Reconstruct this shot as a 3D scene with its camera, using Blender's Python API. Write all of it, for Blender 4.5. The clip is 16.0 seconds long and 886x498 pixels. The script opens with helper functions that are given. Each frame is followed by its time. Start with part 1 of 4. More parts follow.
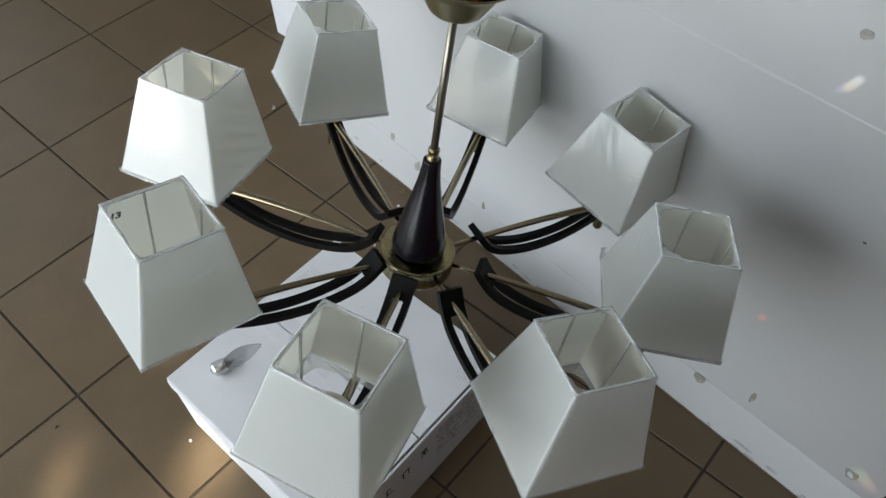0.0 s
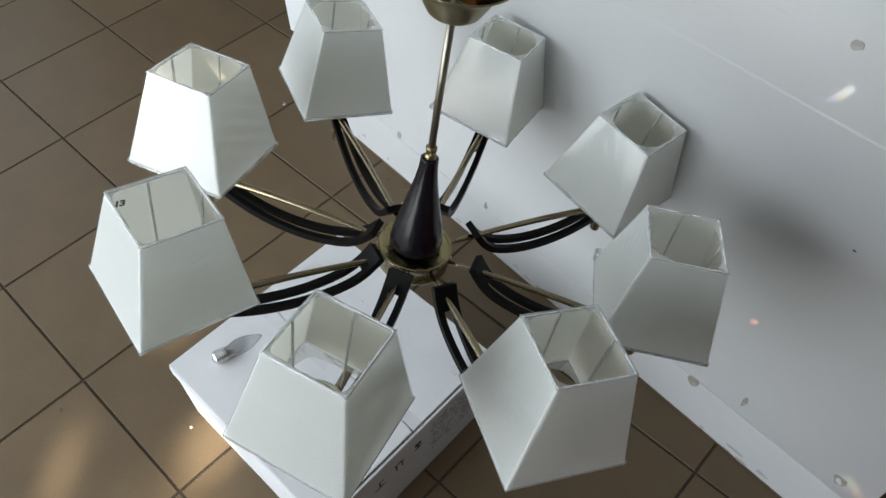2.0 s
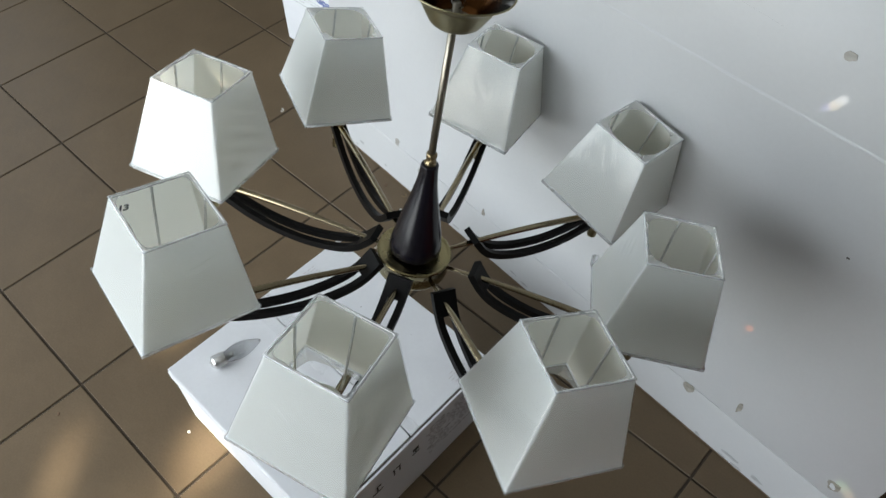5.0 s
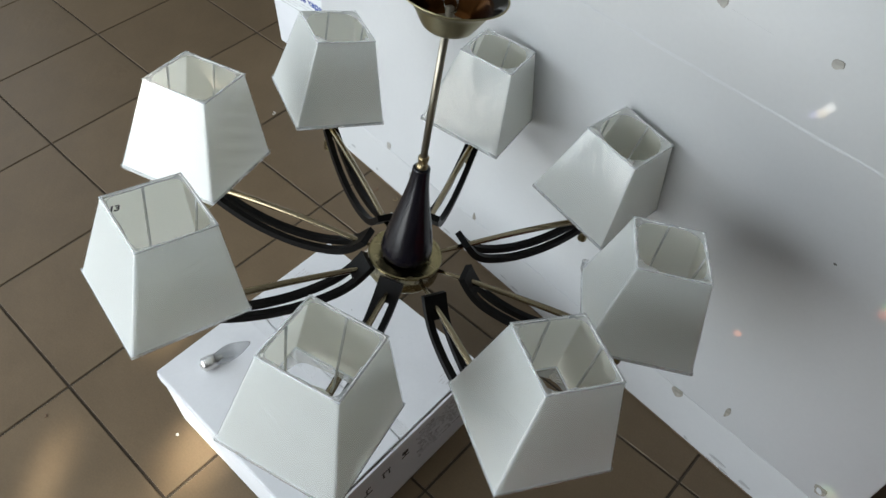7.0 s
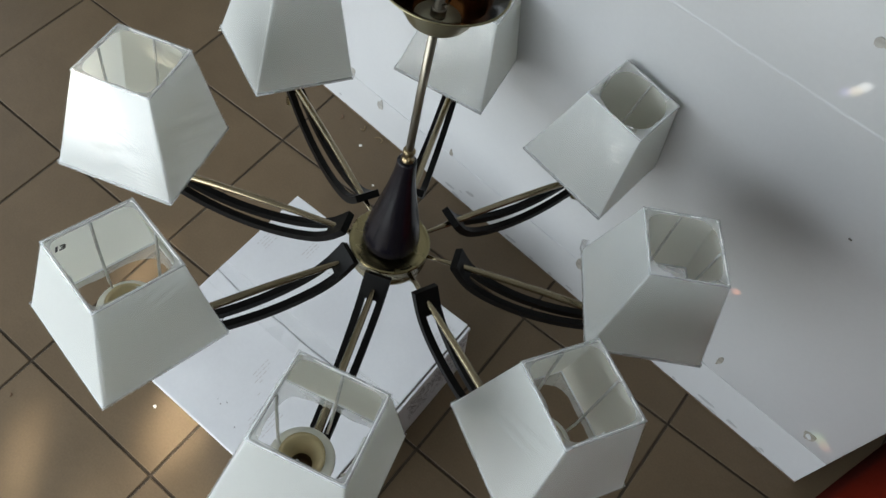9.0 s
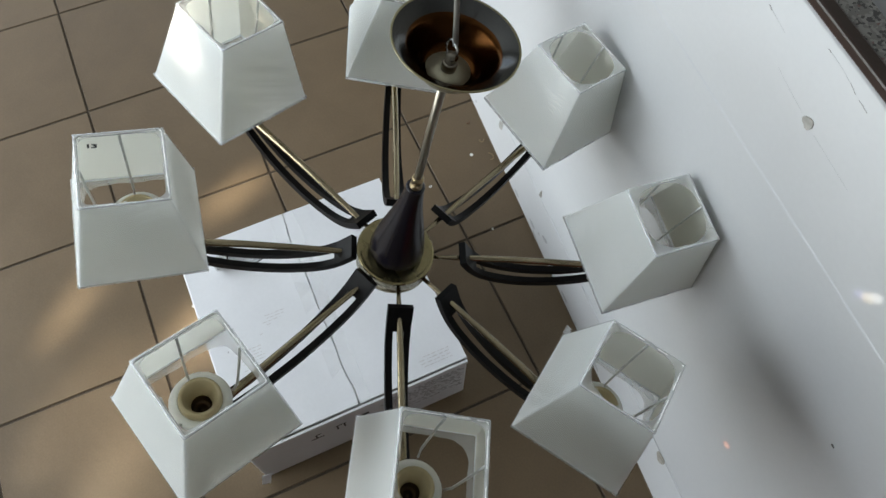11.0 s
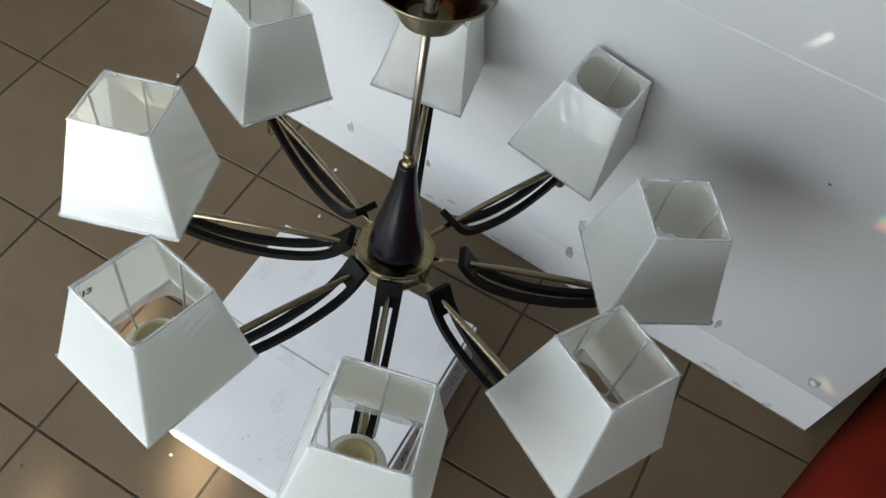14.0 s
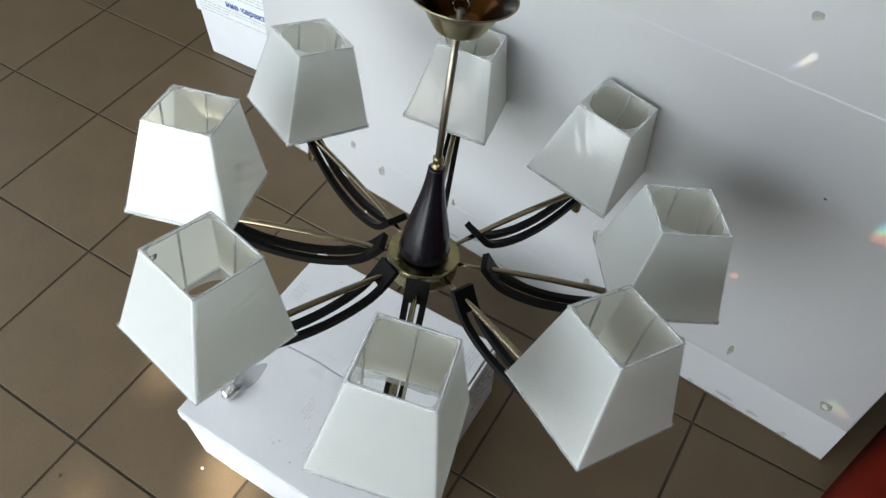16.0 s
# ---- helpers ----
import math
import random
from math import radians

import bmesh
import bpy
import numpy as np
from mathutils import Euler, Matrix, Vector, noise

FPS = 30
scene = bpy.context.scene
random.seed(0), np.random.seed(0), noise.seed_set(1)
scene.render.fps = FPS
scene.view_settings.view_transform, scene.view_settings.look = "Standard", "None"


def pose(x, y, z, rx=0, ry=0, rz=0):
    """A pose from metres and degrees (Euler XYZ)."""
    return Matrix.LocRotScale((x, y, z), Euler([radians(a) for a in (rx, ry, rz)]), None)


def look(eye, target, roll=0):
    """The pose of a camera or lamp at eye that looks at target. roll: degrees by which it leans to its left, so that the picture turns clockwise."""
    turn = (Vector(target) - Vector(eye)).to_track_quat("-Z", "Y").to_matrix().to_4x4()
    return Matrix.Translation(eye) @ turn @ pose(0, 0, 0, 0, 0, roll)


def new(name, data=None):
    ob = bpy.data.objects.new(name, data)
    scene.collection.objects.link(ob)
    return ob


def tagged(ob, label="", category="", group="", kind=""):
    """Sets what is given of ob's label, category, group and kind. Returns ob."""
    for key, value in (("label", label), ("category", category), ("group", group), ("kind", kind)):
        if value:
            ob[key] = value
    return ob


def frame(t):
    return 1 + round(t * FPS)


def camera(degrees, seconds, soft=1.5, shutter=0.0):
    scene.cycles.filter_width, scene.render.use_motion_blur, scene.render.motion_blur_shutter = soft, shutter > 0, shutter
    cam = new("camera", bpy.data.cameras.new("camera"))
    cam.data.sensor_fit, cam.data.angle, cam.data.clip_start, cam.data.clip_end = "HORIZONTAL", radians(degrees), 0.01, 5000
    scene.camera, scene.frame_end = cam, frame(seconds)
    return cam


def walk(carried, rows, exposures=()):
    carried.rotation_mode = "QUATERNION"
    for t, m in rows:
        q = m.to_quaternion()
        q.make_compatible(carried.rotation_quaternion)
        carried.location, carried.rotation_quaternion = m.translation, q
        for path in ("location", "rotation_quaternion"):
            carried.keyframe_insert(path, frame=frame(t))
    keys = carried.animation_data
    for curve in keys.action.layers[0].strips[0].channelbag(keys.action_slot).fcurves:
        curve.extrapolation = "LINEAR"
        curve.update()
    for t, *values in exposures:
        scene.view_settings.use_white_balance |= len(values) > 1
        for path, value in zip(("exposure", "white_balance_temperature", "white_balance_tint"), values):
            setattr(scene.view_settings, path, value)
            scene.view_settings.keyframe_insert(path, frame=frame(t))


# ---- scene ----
cam = camera(61.48, 16.0)
ROWS = [
    (0, -0.9813, 0.0180, 1.3107, 37.68, 0.75, -138.82),
    (0.5, -1.0014, 0.0071, 1.3210, 37.64, 0.75, -137.41),
    (1, -1.0100, 0.0087, 1.3241, 37.74, 0.53, -137.13),
    (1.5, -1.0085, 0.0119, 1.3232, 37.53, 0.57, -136.75),
    (2, -1.0103, 0.0162, 1.3243, 37.76, 0.54, -136.98),
    (2.5, -1.0133, 0.0193, 1.3261, 38.05, 0.32, -136.97),
    (3, -1.0125, 0.0225, 1.3279, 38.38, 0.21, -136.86),
    (3.5, -1.0131, 0.0243, 1.3296, 38.24, 0.09, -137.13),
    (4, -1.0106, 0.0264, 1.3298, 38.27, 0.08, -136.99),
    (6.5, -1.0121, 0.0266, 1.3337, 38.53, -0.45, -137.28),
    (7, -1.0126, 0.0299, 1.3325, 38.68, -0.79, -137.19),
    (7.5, -1.0127, 0.0284, 1.3340, 38.56, -1.05, -136.88),
    (8, -0.9930, 0.0194, 1.3290, 36.96, -2.00, -138.19),
    (8.5, -0.9205, -0.0169, 1.3432, 32.51, -2.03, -140.64),
    (9, -0.8493, -0.0930, 1.3551, 27.66, -2.08, -141.09),
    (9.2, -0.8523, -0.1254, 1.3585, 26.50, -0.87, -138.12),
    (11.3, -0.9745, -0.2931, 1.4119, 26.60, -0.79, -113.89),
    (11.5, -0.9742, -0.2927, 1.4129, 26.39, -0.77, -114.06),
    (12, -0.9599, -0.2639, 1.4099, 26.47, -1.43, -115.91),
    (12.5, -0.8943, -0.1942, 1.3988, 25.40, -2.81, -123.38),
    (13, -0.8259, -0.1321, 1.3781, 25.84, -2.43, -136.30),
    (13.5, -0.7906, -0.0674, 1.3577, 26.31, -1.04, -147.24),
    (14, -0.8206, -0.0253, 1.3580, 29.77, -0.91, -149.76),
    (14.5, -0.8396, 0.0162, 1.3583, 32.85, -0.71, -151.18),
    (15, -0.8313, 0.0818, 1.3555, 34.79, -0.08, -152.77),
    (15.5, -0.8513, 0.1105, 1.3557, 36.09, -0.58, -152.42),
    (16, -0.8956, 0.1073, 1.3635, 36.92, 0.04, -148.10),
]
EXPOSURES = [(0, 0.17), (1, 0.29), (4, 0.39), (7, 0.42), (8.5, 0.34), (9.2, 0.33), (11.3, 0.56), (12, 0.58), (13, 0.42), (14.5, 0.47), (16, 0.48)]
walk(cam, [(t, pose(x, y, z, a, b, c)) for t, x, y, z, a, b, c in ROWS],
     EXPOSURES)

# ---- world and light ----
SUN_EL, SUN_ROT = radians(38), radians(0)
world = bpy.data.worlds.new("world")
scene.world = world
world.use_nodes = True
wn = world.node_tree.nodes
sky = wn.new("ShaderNodeTexSky")
sky.sky_type, sky.sun_disc = "NISHITA", False
sky.sun_elevation, sky.sun_rotation = SUN_EL, SUN_ROT
world.node_tree.links.new(sky.outputs[0], wn["Background"].inputs[0])
wn["Background"].inputs[1].default_value = 0.10
scene.view_settings.exposure = 0.0

WIN = (-0.9, 1.2, 0.5, 2.3)          # shop window: y from, y to, z from, z to
WIN_X = 2.3
WIN2 = (-0.8, 2.2, 0.15, 1.9)            # second window, in the north wall: x from, x to, z from, z to
WIN_Y = 1.5


DAY = (0.87, 0.955, 1.0)


def area_light(name, m, sx, sy, power, color):
    lamp = bpy.data.lights.new(name, "AREA")
    lamp.shape, lamp.size, lamp.size_y, lamp.energy, lamp.color = "RECTANGLE", sx, sy, power, color
    ob = new(name, lamp)
    ob.matrix_world = m
    return ob


area_light("window_daylight", pose(WIN_X - 0.02, (WIN[0] + WIN[1]) / 2, (WIN[2] + WIN[3]) / 2, 90, 0, 90),
           WIN[1] - WIN[0], WIN[3] - WIN[2], 9, DAY)
area_light("window_daylight", pose((WIN2[0] + WIN2[1]) / 2, WIN_Y - 0.02, (WIN2[2] + WIN2[3]) / 2, -90, 0, 0),
           WIN2[1] - WIN2[0], WIN2[3] - WIN2[2], 60, DAY)


def glint_lamp(target, strength, color, radius=0.0):
    """Imitates a small patch of split sunlight with a spot lamp added nearby."""
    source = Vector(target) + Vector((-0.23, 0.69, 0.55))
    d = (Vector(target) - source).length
    lamp = bpy.data.lights.new("glint_lamp", "SPOT")
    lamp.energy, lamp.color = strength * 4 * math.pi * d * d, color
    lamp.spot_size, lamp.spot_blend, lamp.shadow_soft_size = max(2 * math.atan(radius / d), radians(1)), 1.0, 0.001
    new("glint_lamp", lamp).matrix_world = look(source, target)


def streak_lamp(target, wide, high, turn, strength):
    """A warm sunlit streak on floor or counter, imitated by an added area lamp."""
    source, spread = Vector((-0.25, 1.30, 1.85)), 0.05
    d = (Vector(target) - source).length
    lamp = bpy.data.lights.new("streak_lamp", "AREA")
    lamp.shape, lamp.size, lamp.size_y, lamp.spread, lamp.color = "ELLIPSE", wide, high, spread, (1.0, 0.91, 0.74)
    lamp.energy = 1.35 * strength * math.pi / 4 * (wide + d * spread) * (high + d * spread)
    new("streak_lamp", lamp).matrix_world = look(source, target, turn)


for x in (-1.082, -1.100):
    glint_lamp((x, -0.776, 0.546), 1.6, (0.12, 0.25, 1.0), 0.012)
    glint_lamp((x, -0.775, 0.535), 1.6, (0.08, 1.0, 0.35), 0.012)
    glint_lamp((x, -0.774, 0.521), 1.7, (1.0, 0.20, 0.08), 0.012)
glint_lamp((-0.891, -0.795, 0.749), 1.7, (1.0, 0.98, 0.92))
glint_lamp((-0.886, -0.795, 0.738), 1.6, (1.0, 0.80, 0.50))
glint_lamp((-0.878, -0.795, 0.731), 0.8, (0.55, 0.5, 1.0))
glint_lamp((-0.938, -0.763, 0.325), 2.2, (1.0, 0.34, 0.16))
glint_lamp((-1.184, -0.715, 0.172), 0.7, (0.6, 1.0, 0.45), 0.012)
glint_lamp((-1.194, -0.715, 0.163), 0.7, (1.0, 0.95, 0.40), 0.012)
glint_lamp((-1.205, -0.715, 0.155), 0.8, (1.0, 0.45, 0.2), 0.012)
for place, wide, high, turn, strength in (
        ((-0.295, -0.095, 0.01), 0.09, 0.16, 30, 1.5), ((-0.43, 0.07, 0.0), 0.12, 0.36, 55, 0.45), ((-0.52, 0.10, 0.0), 0.15, 0.34, 50, 0.45), ((-0.36, 0.17, 0.0), 0.12, 0.30, 50, 0.42),
        ((-0.02, -0.24, 0.0), 0.03, 0.14, 20, 1.0), ((-0.14, 0.13, 0.0), 0.03, 0.20, 40, 0.7), ((-0.196, -0.790, 0.285), 0.02, 0.06, 40, 0.9)):
    streak_lamp(place, wide, high, turn, strength)


# ---- materials ----
def mat(name, color, rough=0.5, metal=0.0, noise_amt=0.0, noise_scale=30.0, fine=0.0, fine_scale=400.0, bump=0.0, bump_scale=200.0,
        rough_var=0.0, coat=0.0, random_amt=0.0, transmission=0.0, sheen=0.0, spec=0.5, dark=None):
    """A principled material with stains (large noise), grain (fine noise), relief and wear in its gloss."""
    m = bpy.data.materials.new(name)
    m.use_nodes = True
    nt = m.node_tree
    n, l = nt.nodes, nt.links
    p = n["Principled BSDF"]
    p.inputs["Roughness"].default_value = rough
    p.inputs["Metallic"].default_value = metal
    p.inputs["Coat Weight"].default_value = coat
    p.inputs["Coat Roughness"].default_value = 0.12
    p.inputs["Transmission Weight"].default_value = transmission
    p.inputs["Sheen Weight"].default_value = sheen
    p.inputs["Specular IOR Level"].default_value = spec
    co = n.new("ShaderNodeTexCoord")
    src = co.outputs["Object"]
    col = n.new("ShaderNodeRGB")
    col.outputs[0].default_value = (*color, 1)
    out = col.outputs[0]
    if noise_amt or rough_var:
        a = n.new("ShaderNodeTexNoise")
        a.inputs["Scale"].default_value, a.inputs["Detail"].default_value = noise_scale, 6
        l.new(src, a.inputs["Vector"])
    if noise_amt:
        r = n.new("ShaderNodeMapRange")
        r.inputs["From Min"].default_value, r.inputs["From Max"].default_value = 0.3, 0.7
        l.new(a.outputs["Fac"], r.inputs["Value"])
        mx = n.new("ShaderNodeMix")
        mx.data_type = "RGBA"
        l.new(r.outputs[0], mx.inputs["Factor"])
        d = dark or tuple(c * (1 - noise_amt) for c in color)
        mx.inputs["A"].default_value = (*d, 1)
        l.new(out, mx.inputs["B"])
        out = mx.outputs["Result"]
    if fine:
        b = n.new("ShaderNodeTexNoise")
        b.inputs["Scale"].default_value, b.inputs["Detail"].default_value = fine_scale, 3
        l.new(src, b.inputs["Vector"])
        hv = n.new("ShaderNodeHueSaturation")
        mr = n.new("ShaderNodeMapRange")
        mr.inputs["To Min"].default_value, mr.inputs["To Max"].default_value = 1 - fine, 1 + fine
        mr.inputs["From Min"].default_value, mr.inputs["From Max"].default_value = 0.25, 0.75
        l.new(b.outputs["Fac"], mr.inputs["Value"])
        l.new(mr.outputs[0], hv.inputs["Value"])
        l.new(out, hv.inputs["Color"])
        out = hv.outputs[0]
    if random_amt:
        oi = n.new("ShaderNodeObjectInfo")
        hv = n.new("ShaderNodeHueSaturation")
        mr = n.new("ShaderNodeMapRange")
        mr.inputs["To Min"].default_value, mr.inputs["To Max"].default_value = 1 - random_amt, 1 + random_amt
        l.new(oi.outputs["Random"], mr.inputs["Value"])
        l.new(mr.outputs[0], hv.inputs["Value"])
        l.new(out, hv.inputs["Color"])
        out = hv.outputs[0]
    l.new(out, p.inputs["Base Color"])
    if rough_var:
        mr = n.new("ShaderNodeMapRange")
        mr.inputs["To Min"].default_value, mr.inputs["To Max"].default_value = max(rough - rough_var, 0.02), min(rough + rough_var, 1)
        l.new(a.outputs["Fac"], mr.inputs["Value"])
        l.new(mr.outputs[0], p.inputs["Roughness"])
    if bump:
        c = n.new("ShaderNodeTexNoise")
        c.inputs["Scale"].default_value, c.inputs["Detail"].default_value = bump_scale, 4
        l.new(src, c.inputs["Vector"])
        bp = n.new("ShaderNodeBump")
        bp.inputs["Strength"].default_value, bp.inputs["Distance"].default_value = bump, 0.002
        l.new(c.outputs["Fac"], bp.inputs["Height"])
        l.new(bp.outputs[0], p.inputs["Normal"])
    return m


def fabric_mat(name, color, through_color, through_amt):
    """Woven lampshade cloth: fine weave relief, a little light let through."""
    m = mat(name, color, 0.75, noise_amt=0.035, noise_scale=9, fine=0.012, fine_scale=260, sheen=0.1)
    n, l = m.node_tree.nodes, m.node_tree.links
    co = n.new("ShaderNodeTexCoord")
    mp = n.new("ShaderNodeMapping")
    mp.inputs["Scale"].default_value = (25, 25, 160)
    wv = n.new("ShaderNodeTexNoise")
    wv.inputs["Scale"].default_value, wv.inputs["Detail"].default_value = 1.0, 2
    l.new(co.outputs["Object"], mp.inputs["Vector"])
    l.new(mp.outputs[0], wv.inputs["Vector"])
    bp = n.new("ShaderNodeBump")
    bp.inputs["Strength"].default_value, bp.inputs["Distance"].default_value = 0.02, 0.0006
    l.new(wv.outputs["Fac"], bp.inputs["Height"])
    p = n["Principled BSDF"]
    l.new(bp.outputs[0], p.inputs["Normal"])
    tr = n.new("ShaderNodeBsdfTranslucent")
    tr.inputs["Color"].default_value = (*through_color, 1)
    mx = n.new("ShaderNodeMixShader")
    mx.inputs[0].default_value = through_amt
    l.new(p.outputs[0], mx.inputs[1])
    l.new(tr.outputs[0], mx.inputs[2])
    l.new(mx.outputs[0], n["Material Output"].inputs["Surface"])
    return m


def film_mat(name, wrinkle=1.0, milky=0.0, gloss=1.9, rough=0.16, most=0.13):
    """Clear shrink wrap: see-through, with gloss that follows its creases; milky where it is folded double."""
    m = bpy.data.materials.new(name)
    m.use_nodes = True
    n, l = m.node_tree.nodes, m.node_tree.links
    n.remove(n["Principled BSDF"])
    co = n.new("ShaderNodeTexCoord")
    oi = n.new("ShaderNodeObjectInfo")
    spread = n.new("ShaderNodeVectorMath")
    spread.operation = "SCALE"
    spread.inputs[0].default_value = (9, 7, 5)
    l.new(oi.outputs["Random"], spread.inputs["Scale"])
    shift = n.new("ShaderNodeVectorMath")
    shift.operation = "ADD"
    l.new(co.outputs["Object"], shift.inputs[0])
    l.new(spread.outputs[0], shift.inputs[1])

    def noise_tex(scale, detail, distortion=0.0, stretch=None, turn=(0, 0, 0)):
        t_ = n.new("ShaderNodeTexNoise")
        t_.inputs["Scale"].default_value, t_.inputs["Detail"].default_value = scale, detail
        t_.inputs["Distortion"].default_value = distortion
        src = shift.outputs[0]
        if stretch:
            mp = n.new("ShaderNodeMapping")
            mp.inputs["Scale"].default_value, mp.inputs["Rotation"].default_value = stretch, turn
            l.new(src, mp.inputs["Vector"])
            src = mp.outputs[0]
        l.new(src, t_.inputs["Vector"])
        return t_.outputs["Fac"]

    def ranged(value, lo, hi, to_lo=0.0, to_hi=1.0):
        r = n.new("ShaderNodeMapRange")
        r.inputs["From Min"].default_value, r.inputs["From Max"].default_value = lo, hi
        r.inputs["To Min"].default_value, r.inputs["To Max"].default_value = to_lo, to_hi
        l.new(value, r.inputs["Value"])
        return r.outputs[0]

    def maths(op, a_, b_):
        k = n.new("ShaderNodeMath")
        k.operation = op
        for q, sock_ in ((a_, k.inputs[0]), (b_, k.inputs[1])):
            if isinstance(q, float):
                sock_.default_value = q
            else:
                l.new(q, sock_)
        return k.outputs[0]

    creases = maths("MULTIPLY", noise_tex(1.0, 2, 0.6, (22, 22, 150), (0.45, 0.3, 0)), ranged(noise_tex(13, 1), 0.54, 0.74, 0.0, 0.10))
    slack = maths("MULTIPLY", noise_tex(13, 1, 0.4), 0.8)
    height = maths("ADD", creases, slack)
    bp = n.new("ShaderNodeBump")
    bp.inputs["Strength"].default_value, bp.inputs["Distance"].default_value = 0.75 * wrinkle, 0.0032
    l.new(height, bp.inputs["Height"])
    gl = n.new("ShaderNodeBsdfGlossy")
    gl.inputs["Roughness"].default_value = rough
    l.new(bp.outputs[0], gl.inputs["Normal"])
    ts = n.new("ShaderNodeBsdfTransparent")
    under = ts.outputs[0]
    if milky:
        df = n.new("ShaderNodeBsdfTranslucent")
        df.inputs["Color"].default_value = (0.9, 0.92, 0.9, 1)
        dd = n.new("ShaderNodeBsdfDiffuse")
        dd.inputs["Color"].default_value = (0.85, 0.87, 0.90, 1)
        both = n.new("ShaderNodeMixShader")
        l.new(df.outputs[0], both.inputs[1])
        l.new(dd.outputs[0], both.inputs[2])
        mk = n.new("ShaderNodeMixShader")
        l.new(ranged(noise_tex(25, 1), 0.3, 0.7, milky * 0.8, milky * 1.2), mk.inputs[0])
        l.new(under, mk.inputs[1])
        l.new(both.outputs[0], mk.inputs[2])
        under = mk.outputs[0]
    fr = n.new("ShaderNodeFresnel")
    fr.inputs["IOR"].default_value = 1.5
    l.new(bp.outputs[0], fr.inputs["Normal"])
    share = maths("MINIMUM", maths("MULTIPLY", fr.outputs[0], gloss), most)
    mx = n.new("ShaderNodeMixShader")
    l.new(share, mx.inputs[0])
    l.new(under, mx.inputs[1])
    l.new(gl.outputs[0], mx.inputs[2])
    l.new(mx.outputs[0], n["Material Output"].inputs["Surface"])
    return m


def brushed_mat(name, color, rough, turned=0.0):
    """Antique brass with fine brushed lines and darker tarnish."""
    m = mat(name, color, rough, metal=1.0, noise_amt=0.14, noise_scale=25, fine=0.05, fine_scale=500, rough_var=0.08)
    n, l = m.node_tree.nodes, m.node_tree.links
    co = n.new("ShaderNodeTexCoord")
    mp = n.new("ShaderNodeMapping")
    mp.inputs["Scale"].default_value = (60, 60, 900)
    ns = n.new("ShaderNodeTexNoise")
    ns.inputs["Scale"].default_value = 1.0
    l.new(co.outputs["Object"], mp.inputs["Vector"])
    l.new(mp.outputs[0], ns.inputs["Vector"])
    bp = n.new("ShaderNodeBump")
    bp.inputs["Strength"].default_value, bp.inputs["Distance"].default_value = 0.05, 0.0004
    l.new(ns.outputs["Fac"], bp.inputs["Height"])
    l.new(bp.outputs[0], n["Principled BSDF"].inputs["Normal"])
    if turned:
        tg = n.new("ShaderNodeTangent")
        tg.direction_type, tg.axis = "RADIAL", "Z"
        l.new(tg.outputs[0], n["Principled BSDF"].inputs["Tangent"])
        n["Principled BSDF"].inputs["Anisotropic"].default_value = turned
    return m


def granite_mat(name):
    m = mat(name, (0.30, 0.28, 0.27), 0.35, noise_amt=0.3, noise_scale=40)
    n, l = m.node_tree.nodes, m.node_tree.links
    p = n["Principled BSDF"]
    co = n.new("ShaderNodeTexCoord")
    vo = n.new("ShaderNodeTexVoronoi")
    vo.inputs["Scale"].default_value = 330
    l.new(co.outputs["Object"], vo.inputs["Vector"])
    cr = n.new("ShaderNodeValToRGB")
    e = cr.color_ramp.elements
    cr.color_ramp.interpolation = "CONSTANT"
    e[0].color = (0.05, 0.047, 0.045, 1)
    e[1].position, e[1].color = 0.30, (0.17, 0.16, 0.15, 1)
    for pos, c in ((0.62, (0.24, 0.23, 0.215, 1)), (0.88, (0.15, 0.085, 0.08, 1))):
        x = e.new(pos)
        x.color = c
    l.new(vo.outputs["Color"], cr.inputs[0])
    l.new(cr.outputs[0], p.inputs["Base Color"])
    return m


M_TILE = mat("ceramic_tile", (0.138, 0.097, 0.057), 0.42, noise_amt=0.16, noise_scale=9, fine=0.07, fine_scale=260, bump=0.25, bump_scale=60,
             rough_var=0.08, random_amt=0.05, spec=0.28)
M_GROUT = mat("grout", (0.062, 0.046, 0.031), 1.0, noise_amt=0.4, noise_scale=30, bump=0.5)
M_WALL = mat("white_painted_board", (0.585, 0.588, 0.592), 0.42, noise_amt=0.05, noise_scale=5, fine=0.012, fine_scale=150, bump=0.08, bump_scale=18, rough_var=0.1)
M_BEAD = mat("white_filler", (0.612, 0.617, 0.63), 0.55, noise_amt=0.10, noise_scale=9)
M_STAIN = mat("torn_glue_spot", (0.38, 0.35, 0.30), 0.8, noise_amt=0.45, noise_scale=120, bump=0.5)
M_STAIN2 = mat("plug_spot", (0.42, 0.40, 0.365), 0.7, noise_amt=0.3, noise_scale=90, bump=0.3)
M_SCUFF = mat("scuff", (0.50, 0.50, 0.505), 0.7, noise_amt=0.3, noise_scale=80)
# Dark colour of the counter's speck, and the painted shade in the carton's gap.
M_SPECK_GAP = mat("crack", (0.16, 0.15, 0.14), 0.9, noise_amt=0.2)
M_BROWN = mat("brown_edge_strip", (0.035, 0.018, 0.012), 0.35, noise_amt=0.3, noise_scale=20, bump=0.1)
M_GRANITE = granite_mat("granite")
M_GREYBOARD = mat("grey_board", (0.30, 0.30, 0.31), 0.6, noise_amt=0.1, noise_scale=10)
M_BASE = mat("brown_dirt", (0.20, 0.135, 0.09), 0.9, noise_amt=0.5, noise_scale=70, bump=0.4)
M_HAIR = mat("hairline", (0.30, 0.29, 0.28), 0.9, noise_amt=0.3, noise_scale=60)
M_PLASTER = mat("plaster", (0.43, 0.42, 0.395), 0.85, noise_amt=0.06, noise_scale=4, bump=0.2, bump_scale=90)
